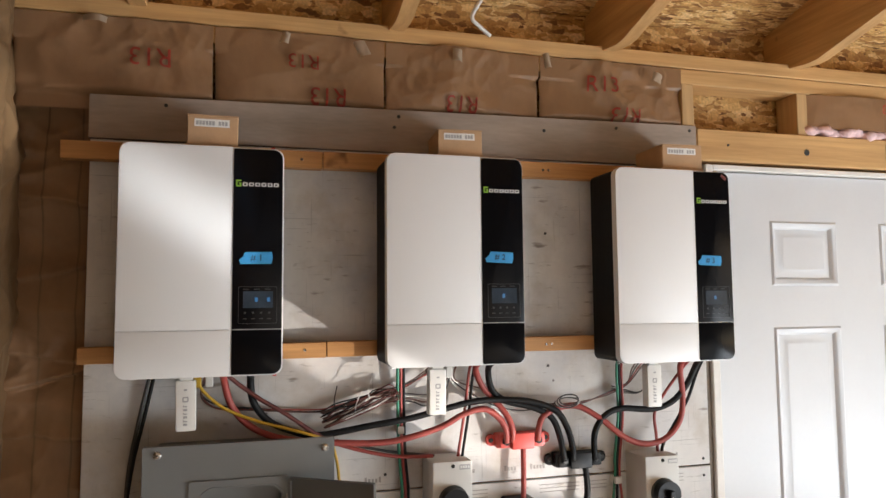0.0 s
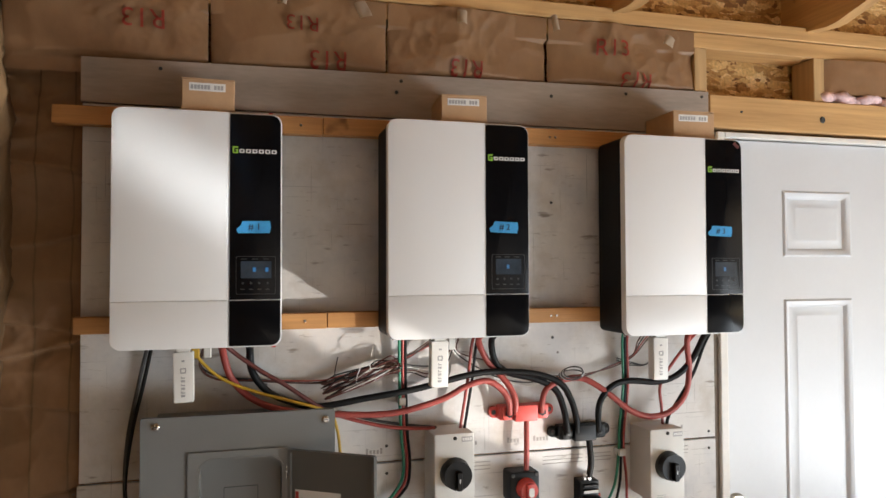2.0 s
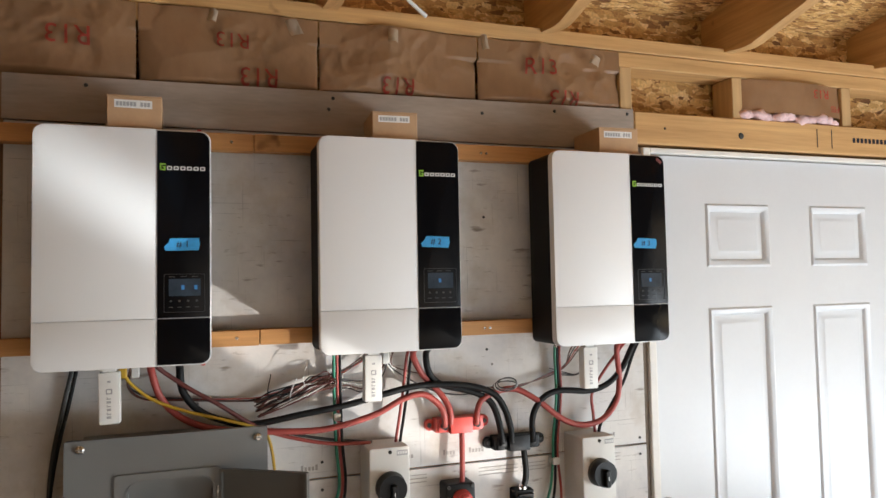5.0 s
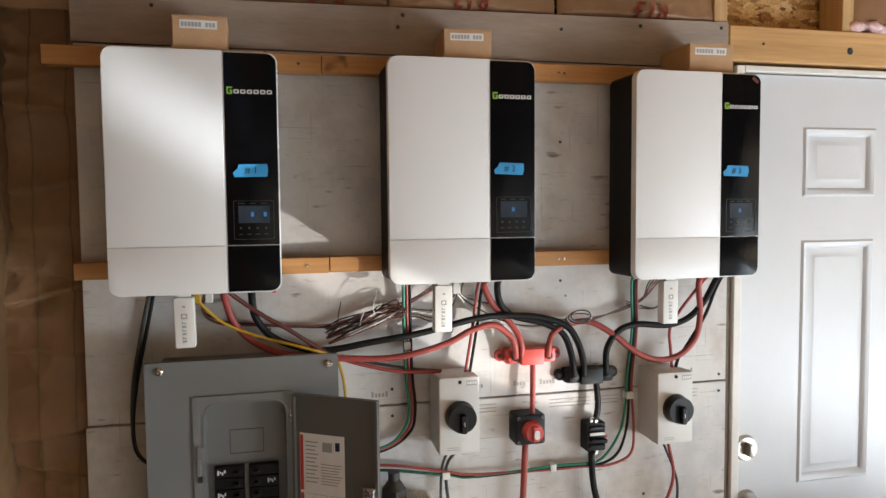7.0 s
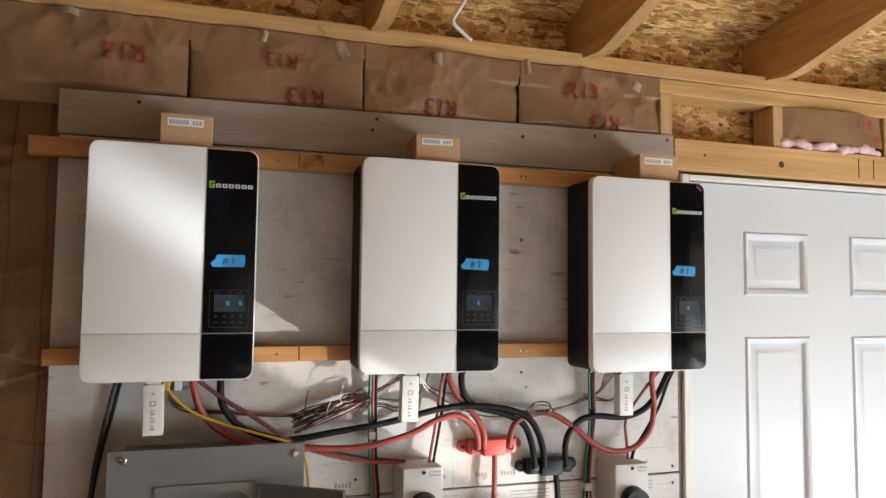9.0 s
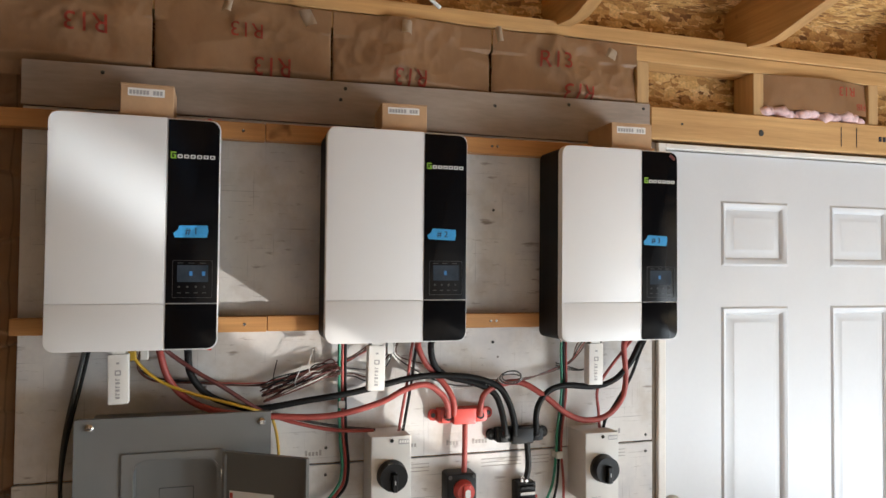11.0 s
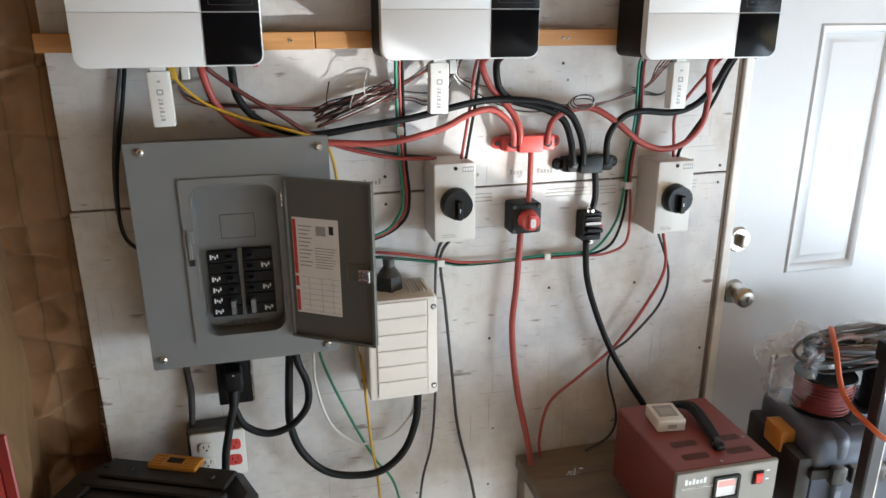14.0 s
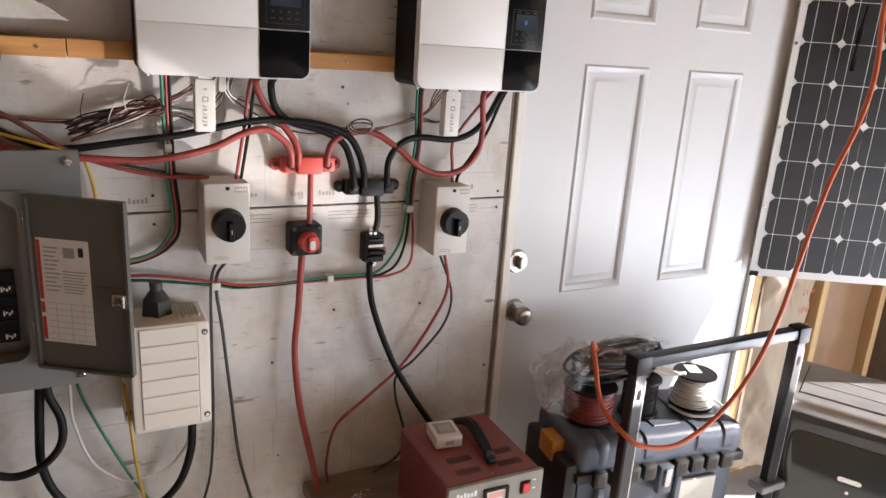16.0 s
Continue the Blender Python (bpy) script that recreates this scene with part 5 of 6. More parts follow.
cable("battery_cable", [(0.686, -0.03, 1.16), (0.677, -0.035, 1.015), (0.667, -0.04, 0.895), (0.681, -0.05, 0.735), (0.711, -0.06, 0.582), (0.722, -0.07, 0.507)], 0.0085, RED_CABLE, "thick red battery cable hanging down the wall")
cable("battery_cable", [(0.874, -0.028, 1.3), (0.879, -0.03, 1.23), (0.87, -0.03, 1.185)], 0.0082, BLACK_CABLE, "short black battery cable from busbar to breaker")
cable("battery_cable", [(0.86, -0.03, 1.12), (0.872, -0.035, 0.999), (0.932, -0.04, 0.838), (0.999, -0.05, 0.716), (1.06, -0.06, 0.62), (1.09, -0.07, 0.56)], 0.0085, BLACK_CABLE, "thick black battery cable hanging behind the charger")
cable("pv_wire", [(1.066, -0.045, 1.135), (1.087, -0.04, 1.025), (1.042, -0.035, 0.919), (0.963, -0.035, 0.814), (0.873, -0.035, 0.741), (0.782, -0.035, 0.668), (0.755, -0.04, 0.57), (0.758, -0.045, 0.507)], 0.0042, RED_CABLE, "thin red wire hanging from an isolator", "wire")
cable("pv_wire", [(1.05, -0.045, 1.135), (1.105, -0.03, 1.008), (1.091, -0.025, 0.915), (1.011, -0.025, 0.825), (0.958, -0.022, 0.782), (0.956, -0.022, 0.715), (0.985, -0.03, 0.6), (0.965, -0.04, 0.54), (0.888, -0.05, 0.508)], 0.0035, GREY_CABLE, "thin dark wire hanging from an isolator", "wire")
cable("pv_wire", [(0.488, -0.045, 1.16), (0.474, -0.025, 1.1), (0.472, -0.02, 0.969), (0.471, -0.02, 0.754), (0.46, -0.02, 0.592), (0.427, -0.03, 0.456), (0.41, -0.04, 0.2), (0.41, -0.06, 0.006)], 0.0035, GREY_CABLE, "thin dark wire hanging down the wall", "wire")
cable("pv_wire", [(0.512, -0.045, 1.16), (0.485, -0.025, 1.1), (0.498, -0.02, 0.967), (0.515, -0.02, 0.781), (0.532, -0.02, 0.616), (0.57, -0.03, 0.435), (0.6, -0.04, 0.2), (0.6, -0.06, 0.006)], 0.004, GREY_CABLE, "thin dark wire hanging down the wall", "wire")
for k in range(2):
    cable("ac_wire", [(-0.165 + k * 0.009, -0.06, 1.566), (-0.172 + k * 0.009, -0.02, 1.549), (-0.188 + k * 0.01, -0.015, 1.476), (-0.209 + k * 0.006, -0.015, 1.359), (-0.214, -0.015, 1.248), (-0.198, -0.02, 1.19), (-0.14, -0.03, 1.16)], 0.0042, BLACK_CABLE if k else GREY_CABLE, "dark wire looping down behind the breaker panel", "wire")
cable("yellow_cable", [(-0.07, -0.09, 1.566), (-0.067, -0.075, 1.544), (-0.048, -0.07, 1.516), (-0.006, -0.065, 1.481), (0.061, -0.062, 1.452), (0.118, -0.06, 1.434), (0.188, -0.05, 1.41), (0.222, -0.03, 1.392), (0.233, -0.016, 1.378), (0.247, -0.014, 1.307), (0.252, -0.012, 1.15), (0.256, -0.012, 1.0), (0.262, -0.03, 0.95), (0.27, -0.06, 0.924), (0.279, -0.083, 0.852), (0.287, -0.085, 0.729), (0.296, -0.06, 0.633), (0.312, -0.05, 0.495), (0.32, -0.06, 0.2), (0.32, -0.08, 0.006)], 0.0036, YELLOW_CABLE, "yellow data cable running down behind the panel", "cable")
for x, y, m in ((-0.066, -0.09, YELLOW_CABLE), (-0.042, -0.09, GREY_PLASTIC), (0.495, -0.09, GREY_PLASTIC)):
    whole("cable_plug", box(B(), x - 0.008, x + 0.008, y - 0.008, y + 0.008, 1.535, 1.565, 0.002), m, "small plastic plug under an inverter", "plug", "cable plugs")
cable("range_cord", [(0.115, -0.06, 0.945), (0.113, -0.06, 0.899), (0.106, -0.06, 0.812), (0.103, -0.055, 0.721), (0.126, -0.055, 0.64), (0.179, -0.055, 0.576), (0.249, -0.055, 0.55), (0.321, -0.06, 0.556), (0.379, -0.06, 0.605), (0.409, -0.06, 0.683), (0.416, -0.06, 0.753), (0.416, -0.06, 0.81)], 0.0095, BLACK_CABLE, "thick black cord looping from panel to controller")
cable("range_cord", [(0.128, -0.075, 0.945), (0.13, -0.075, 0.895), (0.149, -0.08, 0.837), (0.144, -0.08, 0.777), (0.104, -0.082, 0.733), (0.05, -0.08, 0.72), (0.0, -0.08, 0.75), (-0.022, -0.07, 0.8)], 0.0088, BLACK_CABLE, "thick black cord looping below the panel")
cable("range_cord", [(-0.018, -0.1, 0.82), (-0.022, -0.1, 0.8), (-0.037, -0.1, 0.74), (-0.05, -0.1, 0.667), (-0.06, -0.1, 0.5), (-0.06, -0.12, 0.2), (-0.04, -0.16, 0.011)], 0.009, BLACK_CABLE, "thick black cord hanging from its plug")
cable("ground_wire", [(0.166, -0.05, 0.945), (0.169, -0.045, 0.884), (0.17, -0.04, 0.809), (0.199, -0.035, 0.697), (0.254, -0.035, 0.634), (0.296, -0.035, 0.624), (0.354, -0.035, 0.637), (0.399, -0.04, 0.688), (0.41, -0.045, 0.734), (0.41, -0.05, 0.805)], 0.0033, WHITE_CABLE, "white wire looping below the panel", "wire")
cable("ground_wire", [(0.182, -0.045, 0.945), (0.187, -0.035, 0.877), (0.217, -0.028, 0.783), (0.27, -0.025, 0.65), (0.311, -0.022, 0.562), (0.362, -0.03, 0.466), (0.4, -0.05, 0.2), (0.42, -0.08, 0.006)], 0.0033, GREEN_CABLE, "green ground wire hanging below the panel", "wire")
cable("conduit", [(-0.118, -0.015, 0.955), (-0.119, -0.015, 0.875), (-0.116, -0.015, 0.816), (-0.122, -0.02, 0.733)], 0.0075, GREY_CABLE, "grey conduit between panel and outlet box", "conduit")
# signal wires and their bundle
random.seed(4)
for k in range(5):
    j = [random.uniform(-0.006, 0.006) for _ in range(8)]
    cable("signal_wire", [(-0.05 + k * 0.004, -0.07, 1.566), (-0.062, -0.03, 1.513 + j[0]), (-0.03, -0.016, 1.483 + j[1]), (0.05, -0.014, 1.471 + j[2]), (0.193, -0.012, 1.462 + j[3]), (0.243, -0.014, 1.472 + j[4]), (0.343, -0.016, 1.498 + j[5]), (0.407, -0.018, 1.512 + j[6]), (0.45 + k * 0.006, -0.03, 1.545), (0.46 + k * 0.008, -0.08, 1.57)], 0.0016, (BROWN_WIRE, BROWN_WIRE, GREY_CABLE, RED_CABLE, BLACK_CABLE)[k], "thin twisted signal wire running between inverters", "wire", "signal wires")
bundle = thing("wire_bundle", "bundle of thin red, brown and white wires tied to the wall", "wire bundle")
for k in range(11):
    r = [random.uniform(-1, 1) for _ in range(10)]
    pts = []
    a, c = Vector((0.21, -0.028, 1.447)), Vector((0.372, -0.03, 1.508))
    for i in range(6):
        u = i / 5
        p = a.lerp(c, u)
        pts.append(p + Vector((0.008 * r[i], -0.006 + 0.008 * r[(i + 3) % 10], 0.012 * r[(i + 5) % 10])))
    pts += [pts[-1] + Vector((0.008, -0.004, -0.012)), pts[-2] + Vector((0, -0.006, -0.014 + 0.004 * r[1])), pts[2] + Vector((0, -0.008, -0.013)), pts[0] + Vector((0.004, -0.004, -0.012))]
    part("wire", tube(B(), pts, 0.0017, 6, 5), (MAROON_CABLE, BROWN_WIRE, BROWN_WIRE, BLACK_CABLE, MAROON_CABLE, GREY_PLASTIC)[k % 6], bundle)
for x, z, dx in ((0.235, 1.475, 0.004), (0.285, 1.462, 0.012), (0.315, 1.50, 0.008)):
    part("tie", tube(B(), [(x, -0.045, z - 0.012), (x - 0.004, -0.05, z + 0.01), (x + dx, -0.04, z + 0.045)], 0.0012, 5, 4), WHITE_CABLE if x > 0.25 else BLACK_CABLE, bundle)
coil = thing("wire_coil", "small coil of thin white and brown wire on the wall", "wire coil")
for k in range(5):
    pts = [(0.818 + (0.034 - 0.002 * k) * math.cos(a), -0.05 - 0.003 * k, 1.457 + (0.012 + 0.002 * (k % 3)) * math.sin(a) + 0.002 * k) for a in (math.tau * i / 12 for i in range(13))]
    part("loop", tube(B(), pts, 0.0016, 6, 3), WHITE_CABLE if k % 2 else GREY_CABLE, coil)
for k in range(4):
    j = random.uniform(-0.006, 0.006)
    cable("signal_wire", [(0.78, -0.045, 1.452 + j), (0.86, -0.03, 1.452 - j), (0.94, -0.02, 1.467 + j), (1.0, -0.025, 1.492 + j), (1.028 - k * 0.008, -0.05, 1.535), (1.035 - k * 0.01, -0.08, 1.562)], 0.0016, (BROWN_WIRE, RED_CABLE, GREY_CABLE, BROWN_WIRE)[k], "thin twisted signal wire running to an inverter", "wire", "signal wires")
for k in range(4):
    cable("signal_wire", [(0.49 + k * 0.01, -0.08, 1.57), (0.52 + k * 0.004, -0.03, 1.52), (0.58 + 0.02 * k, -0.02, 1.462 + k * 0.008), (0.66, -0.02, 1.44 + k * 0.006), (0.72, -0.03, 1.432 + k * 0.008), (0.79, -0.045, 1.455)], 0.0016, (WHITE_CABLE, GREY_CABLE, WHITE_CABLE, BROWN_WIRE)[k], "thin pale signal wire running to the coil", "wire", "signal wires")
for k in range(4):
    cable("signal_wire", [(0.375, -0.03, 1.5 - k * 0.008), (0.42, -0.02, 1.492 - k * 0.006), (0.46, -0.03, 1.49 - k * 0.008), (0.5, -0.04, 1.50 + k * 0.01), (0.51 + 0.006 * k, -0.08, 1.57)], 0.0016, (GREY_CABLE, WHITE_CABLE, BROWN_WIRE, GREY_CABLE)[k], "thin grey signal wire from the bundle", "wire", "signal wires")
for k in range(3):
    cable("signal_wire", [(0.96, -0.02, 1.478 + 0.006 * k), (1.0, -0.02, 1.47 + 0.004 * k), (1.04, -0.04, 1.478), (1.05 + 0.006 * k, -0.09, 1.562)], 0.0014, GREY_CABLE, "thin grey signal wire to an inverter", "wire", "signal wires")

# ---- things on the floor, right side ----
bench = thing("bench", "low bench with a stained dark wooden top", "bench")
for k in range(4):
    part("board", box(B(), 0.70, 1.262, -0.5 + k * 0.1235, -0.378 + k * 0.1235, 0.465, 0.5, 0.002), BENCH, bench)
for x in (0.73, 1.23):
    for y in (-0.46, -0.04):
        part("leg", box(B(), x - 0.025, x + 0.025, y - 0.025, y + 0.025, 0, 0.464, 0.003), BENCH, bench)
random.seed(9)
screws = thing("loose_screws", "few loose bright screws lying on the bench", "screws", (0.83, -0.12, 0.503))
for k in range(7):
    a, x, y = random.uniform(0, 6.28), random.uniform(-0.025, 0.025), random.uniform(-0.02, 0.02)
    part("screw", rod(B(), (x, y, 0), (x + 0.028 * math.cos(a), y + 0.028 * math.sin(a), 0.002 * k), 0.0026, 0.0008, 8), STEEL, screws)

ch = thing("battery_charger", "maroon steel battery charger with a grey front", "charger", (0.908, -0.17, 0.5), -1.5)
W, D, H = 0.245, 0.288, 0.21
part("shell", box(B(), 0, W, -D + 0.012, 0, 0.012, H, 0.004), MAROON, ch, "maroon enamelled steel shell")
face = part("front_plate", box(B(), -0.003, W + 0.003, -D, -D + 0.0115, 0.01, H + 0.002, 0.002), CHARGER_FACE, ch, "grey painted front")
for x in (0.02, W - 0.02):
    for y in (-0.03, -D + 0.04):
        part("foot", rod(B(), (x, y, 0.0005), (x, y, 0.012), 0.012), BLACK_PLASTIC, ch)
for gx in (0.045, 0.155):
    for gy in (-0.182, -0.232):
        for k in range(11):
            part("vent_slot", box(B(), gx + k * 0.0058, gx + k * 0.0058 + 0.0028, gy - 0.011, gy + 0.011, H - 0.0005, H + 0.0006), DARK_GAP, ch)
for x, y in ((0.09, -0.008), (0.225, -0.19), (0.12, -0.264)):
    part("screw", rod(B(), (x, y, H), (x, y, H + 0.002), 0.003, segs=8), STEEL, ch)
lettering("printed_letters", "BATTERY CHARGER", 0.0085, WHITE_PRINT, ch, pose(0.05, -D - 0.0006, 0.172, 90, 0, 0), "small white print")
for k in range(6):
    part("maker_mark", box(B(), 0.018 + k * 0.009, 0.0245 + k * 0.009, -D - 0.0006, -D, 0.182, 0.196 if k in (0, 2, 5) else 0.1925), WHITE_PRINT, face)
gauge = part("gauge_frame", ring(B(), outline(0.088, 0.152, 0.13, 0.193, 0.003, 2), outline(0.094, 0.146, 0.14, 0.187, 0.002, 2), -D - 0.006, -D), BLACK_PLASTIC, face, "black framed gauge")
part("gauge_dial", box(B(), 0.094, 0.146, -D - 0.002, -D - 0.0005, 0.14, 0.187), PAPER, gauge)
part("gauge_arc", box(B(), 0.1, 0.14, -D - 0.0026, -D - 0.0019, 0.165, 0.18), mat("pale_red_dial", (0.75, 0.36, 0.32), 0.5, vary=0.05, bump=0), gauge)
part("rocker_frame", box(B(), 0.185, 0.212, -D - 0.003, -D, 0.158, 0.192, 0.002), BLACK_PLASTIC, face)
part("rocker", box(B(), 0.189, 0.208, -D - 0.008, -D - 0.003, 0.163, 0.187, 0.002), SWITCH_RED, face, "red rocker switch")
for z in (0.187, 0.165):
    part("print", box(B(), 0.219, 0.228, -D - 0.0006, -D, z, z + 0.003), WHITE_PRINT, face)

mt = thing("volt_meter", "small white meter with a grey display, on the charger", "meter", (0.985, -0.262, 0.7105), -8)
part("body", box(B(), -0.034, 0.034, -0.04, 0.04, 0, 0.03, 0.003, segs=2), OFF_WHITE, mt)
part("bezel", box(B(), -0.024, 0.024, -0.022, 0.028, 0.0298, 0.0312, 0.001), GREY_PRINT, mt)
part("display", box(B(), -0.015, 0.016, -0.012, 0.014, 0.0312, 0.0318), mat("lcd_grey", (0.42, 0.44, 0.4), 0.3, vary=0.06, bump=0), mt)
part("port", box(B(), -0.01, 0.012, -0.0406, -0.0398, 0.008, 0.018), GREY_PRINT, mt)
lead = thing("coiled_lead", "short bunch of black cable lying on the charger", "cable", (0.0, 0.0, 0.0))
for k in range(5):
    o = k * 0.006
    part("strand", tube(B(), [(1.03 + o, -0.215, 0.727), (1.052 + o * 0.8, -0.255, 0.737 + (k % 2) * 0.004), (1.05 + o * 0.7, -0.31, 0.731), (1.044 + o * 0.5, -0.365, 0.724), (1.036 + o * 0.4, -0.402, 0.718)], 0.0075, 8, 5), BLACK_CABLE, lead)
part("tie", rod(B(), (1.048, -0.375, 0.717), (1.044, -0.393, 0.717), 0.014), GREY_CABLE, lead)

# rolling toolbox with its pull handle
TB = pose(1.597, -0.3035, 0, 0, 0, -8)
tb = thing("rolling_toolbox", "blue-black plastic rolling toolbox with a latched lid", "toolbox")
tb.matrix_basis = TB
hw, hd = 0.265, 0.128
part("body", box(B(), -hw + 0.012, hw - 0.012, -hd + 0.012, hd - 0.012, 0.03, 0.588, 0.012, segs=2), TOOLBOX, tb)
lid = part("lid", box(B(), -hw, hw, -hd, hd, 0.59, 0.69, 0.036, segs=5), TOOLBOX, tb, "blue-grey domed lid")
for x0, x1 in ((-0.225, -0.165), (-0.07, -0.03), (0.09, 0.135), (0.19, 0.226)):
    part("lid_band", box(B(), x0, x1, -hd - 0.003, hd + 0.003, 0.61, 0.694, 0.034, segs=5), TOOLBOX, lid, "raised band over the lid")
for x0, x1 in ((-0.15, -0.085), (-0.015, 0.075)):
    part("lid_rib", box(B(), x0, x1, -hd + 0.045, hd - 0.04, 0.688, 0.6935, 0.003), TOOLBOX, lid)
part("lid_rim", box(B(), -hw - 0.004, hw + 0.004, -hd - 0.006, hd + 0.006, 0.578, 0.606, 0.006, segs=2), TOOLBOX_BLACK, lid, "black rim of the lid")
for k in range(9):
    if k != 4:
        x = -0.205 + k * 0.051
        part("lid_lug", box(B(), x - 0.019, x + 0.019, -hd - 0.02, -hd + 0.002, 0.57, 0.615, 0.005, segs=2), TOOLBOX_BLACK, lid)
        part("lug_gap", box(B(), x - 0.01, x + 0.01, -hd - 0.0206, -hd - 0.0195, 0.578, 0.605), DARK_GAP, lid)
for x0 in (-0.2, 0.05):
    part("front_rib", box(B(), x0, x0 + 0.022, -hd - 0.004, -hd + 0.013, 0.1, 0.56, 0.004), TOOLBOX, tb)
latch = part("latch", box(B(), -0.02, 0.024, -hd - 0.02, -hd + 0.004, 0.52, 0.605, 0.006, segs=2), TOOLBOX, tb)
part("latch_hasp", box(B(), -0.007, 0.013, -hd - 0.028, -hd - 0.018, 0.545, 0.6, 0.005, segs=2), STEEL, latch, "bright metal hasp")
end = part("side_handle", ring(B(), outline(-0.095, 0.095, 0.48, 0.6, 0.015), outline(-0.07, 0.07, 0.51, 0.575, 0.01), -0.03, 0.0), TOOLBOX_BLACK, tb, "black folding side handle")
end.matrix_basis = pose(-hw + 0.012, 0, 0, 0, 0, -90)
part("end_frame", box(B(), -hw - 0.03, -hw + 0.01, -hd + 0.01, hd - 0.01, 0.45, 0.63, 0.012, segs=2), TOOLBOX_BLACK, tb, "black end frame")
part("side_latch", box(B(), -hw - 0.036, -hw + 0.006, -0.045, 0.03, 0.6, 0.66, 0.006, segs=2), LATCH, tb, "yellow side latch")
# Pale plate stands in for the sunlit patch on the toolbox front.
part("front_plate", box(B(), 0.06, 0.19, -hd - 0.002, -hd + 0.013, 0.3, 0.54, 0.003), SUNLIT_METAL, tb, "pale plate standing in for a sunlit patch")
for s in (-1, 1):
    wheel = part("wheel", rod(B(), (s * 0.2, 0.1, 0.07), (s * 0.235, 0.1, 0.07), 0.069, segs=24), BLACK_PLASTIC, tb)
    part("hub", rod(B(), (s * 0.199, 0.1, 0.07), (s * 0.236, 0.1, 0.07), 0.03), TOOLBOX, wheel)
    part("foot", box(B(), s * 0.19 - 0.03, s * 0.19 + 0.03, -0.1, -0.04, 0.0, 0.031, 0.004), BLACK_PLASTIC, tb)

HX0, HX1, HY, HZ = 1.377, 1.955, -0.485, 0.963
hd_t = thing("cart_handle", "dark metal cart with a tall square-tube push handle", "cart")
for x in (HX0, HX1):
    post = part("post", box(B(), x - 0.018, x + 0.018, HY - 0.016, HY + 0.016, 0.02, HZ - 0.016, 0.004), ALU, hd_t, "dark square tube post")
    # Pale strip paints the sunlit side of the post.
    part("sunlit_strip", box(B(), x + 0.0185, x + 0.0215, HY - 0.013, HY + 0.014, 0.02, HZ - 0.05), SUNLIT_METAL, post, "pale strip standing in for sun on the post")
    part("slot", box(B(), x - 0.004, x + 0.005, HY - 0.0168, HY - 0.0158, HZ - 0.095, HZ - 0.07), DARK_GAP, post)
    part("corner", box(B(), x - 0.024, x + 0.024, HY - 0.022, HY + 0.022, HZ - 0.03, HZ + 0.018, 0.007, segs=2), BLACK_PLASTIC, post, "black plastic corner")
part("grip", box(B(), HX0 + 0.02, HX1 - 0.02, HY - 0.017, HY + 0.017, HZ - 0.016, HZ + 0.012, 0.005, segs=2), ALU, hd_t, "dark tube grip")
part("toe_plate", box(B(), HX0 - 0.03, HX1 + 0.03, HY - 0.03, HY + 0.03, 0.0, 0.0195, 0.003), ALU, hd_t)
# Silver block paints the sun-bright spot low on the right post.
part("sunlit_block", box(B(), HX1 - 0.05, HX1 + 0.045, HY - 0.03, HY + 0.025, 0.47, 0.495, 0.003), AC_TOP, hd_t, "silver block standing in for sun low on the post")


def spool(x, y, z, r, flange, h, wire, label, cone=0.0, turns=9):
    t = thing("wire_spool", label, "wire spool", (x, y, z), random.uniform(0, 90), "wire spools")
    part("bottom_flange", rod(B(), (0, 0, 0.0005), (0, 0, 0.005), flange, segs=28), BLACK_PLASTIC, t)
    part("top_flange", rod(B(), (0, 0, h - 0.005), (0, 0, h), flange, flange * 0.98, 28), BLACK_PLASTIC, t, "black plastic flange")
    part("core", rod(B(), (0, 0, 0.005), (0, 0, h - 0.005), r * 0.55), BLACK_PLASTIC, t)
    lab = part("sticker", box(B(), -flange * 0.1, flange * 0.75, -flange * 0.3, flange * 0.3, h, h + 0.0006), PAPER, t, "white sticker")
    for k in range(3):
        part("print", box(B(), 0, flange * 0.6, -flange * 0.18 + k * flange * 0.14, -flange * 0.13 + k * flange * 0.14, h + 0.0006, h + 0.001), GREY_PRINT, lab)
    wr = (h - 0.012) / turns / 2
    pts = []
    for k in range(turns * 16 + 1):
        a, u = k / 16 * math.tau, k / (turns * 16)
        rr = r * (1 - cone * u) * (1 + 0.03 * math.sin(a * 0.37) + 0.02 * math.sin(k * 1.7))
        pts.append((rr * math.cos(a), rr * math.sin(a), 0.006 + wr + (h - 0.012 - 2 * wr) * u))
    part("wire_winding", tube(B(), pts, wr * 1.12, 6, 1, False), wire, t, "tightly wound wire")


SZ = 0.6975
spool(1.432, -0.268, SZ - 0.005, 0.066, 0.074, 0.098, SPOOL_RED, "spool of red wire with a black flange, on a toolbox", turns=24)
spool(1.585, -0.30, SZ, 0.046, 0.056, 0.105, BLACK_CABLE, "spool of black wire, on a toolbox", turns=26)
spool(1.765, -0.325, SZ, 0.06, 0.062, 0.1, WHITE_CABLE, "half-empty spool of off-white cable, on a toolbox", 0.42, 14)
cable("loose_wire", [(1.685, -0.32, 0.703), (1.695, -0.385, 0.703), (1.755, -0.41, 0.703), (1.825, -0.395, 0.703), (1.838, -0.34, 0.703), (1.80, -0.28, 0.703)], 0.0045, WHITE_CABLE, "loose turn of off-white cable on the toolbox", "wire")
hank = thing("cable_hank", "hank of brown and black cable in loops, lying on spools", "cable")
random.seed(12)
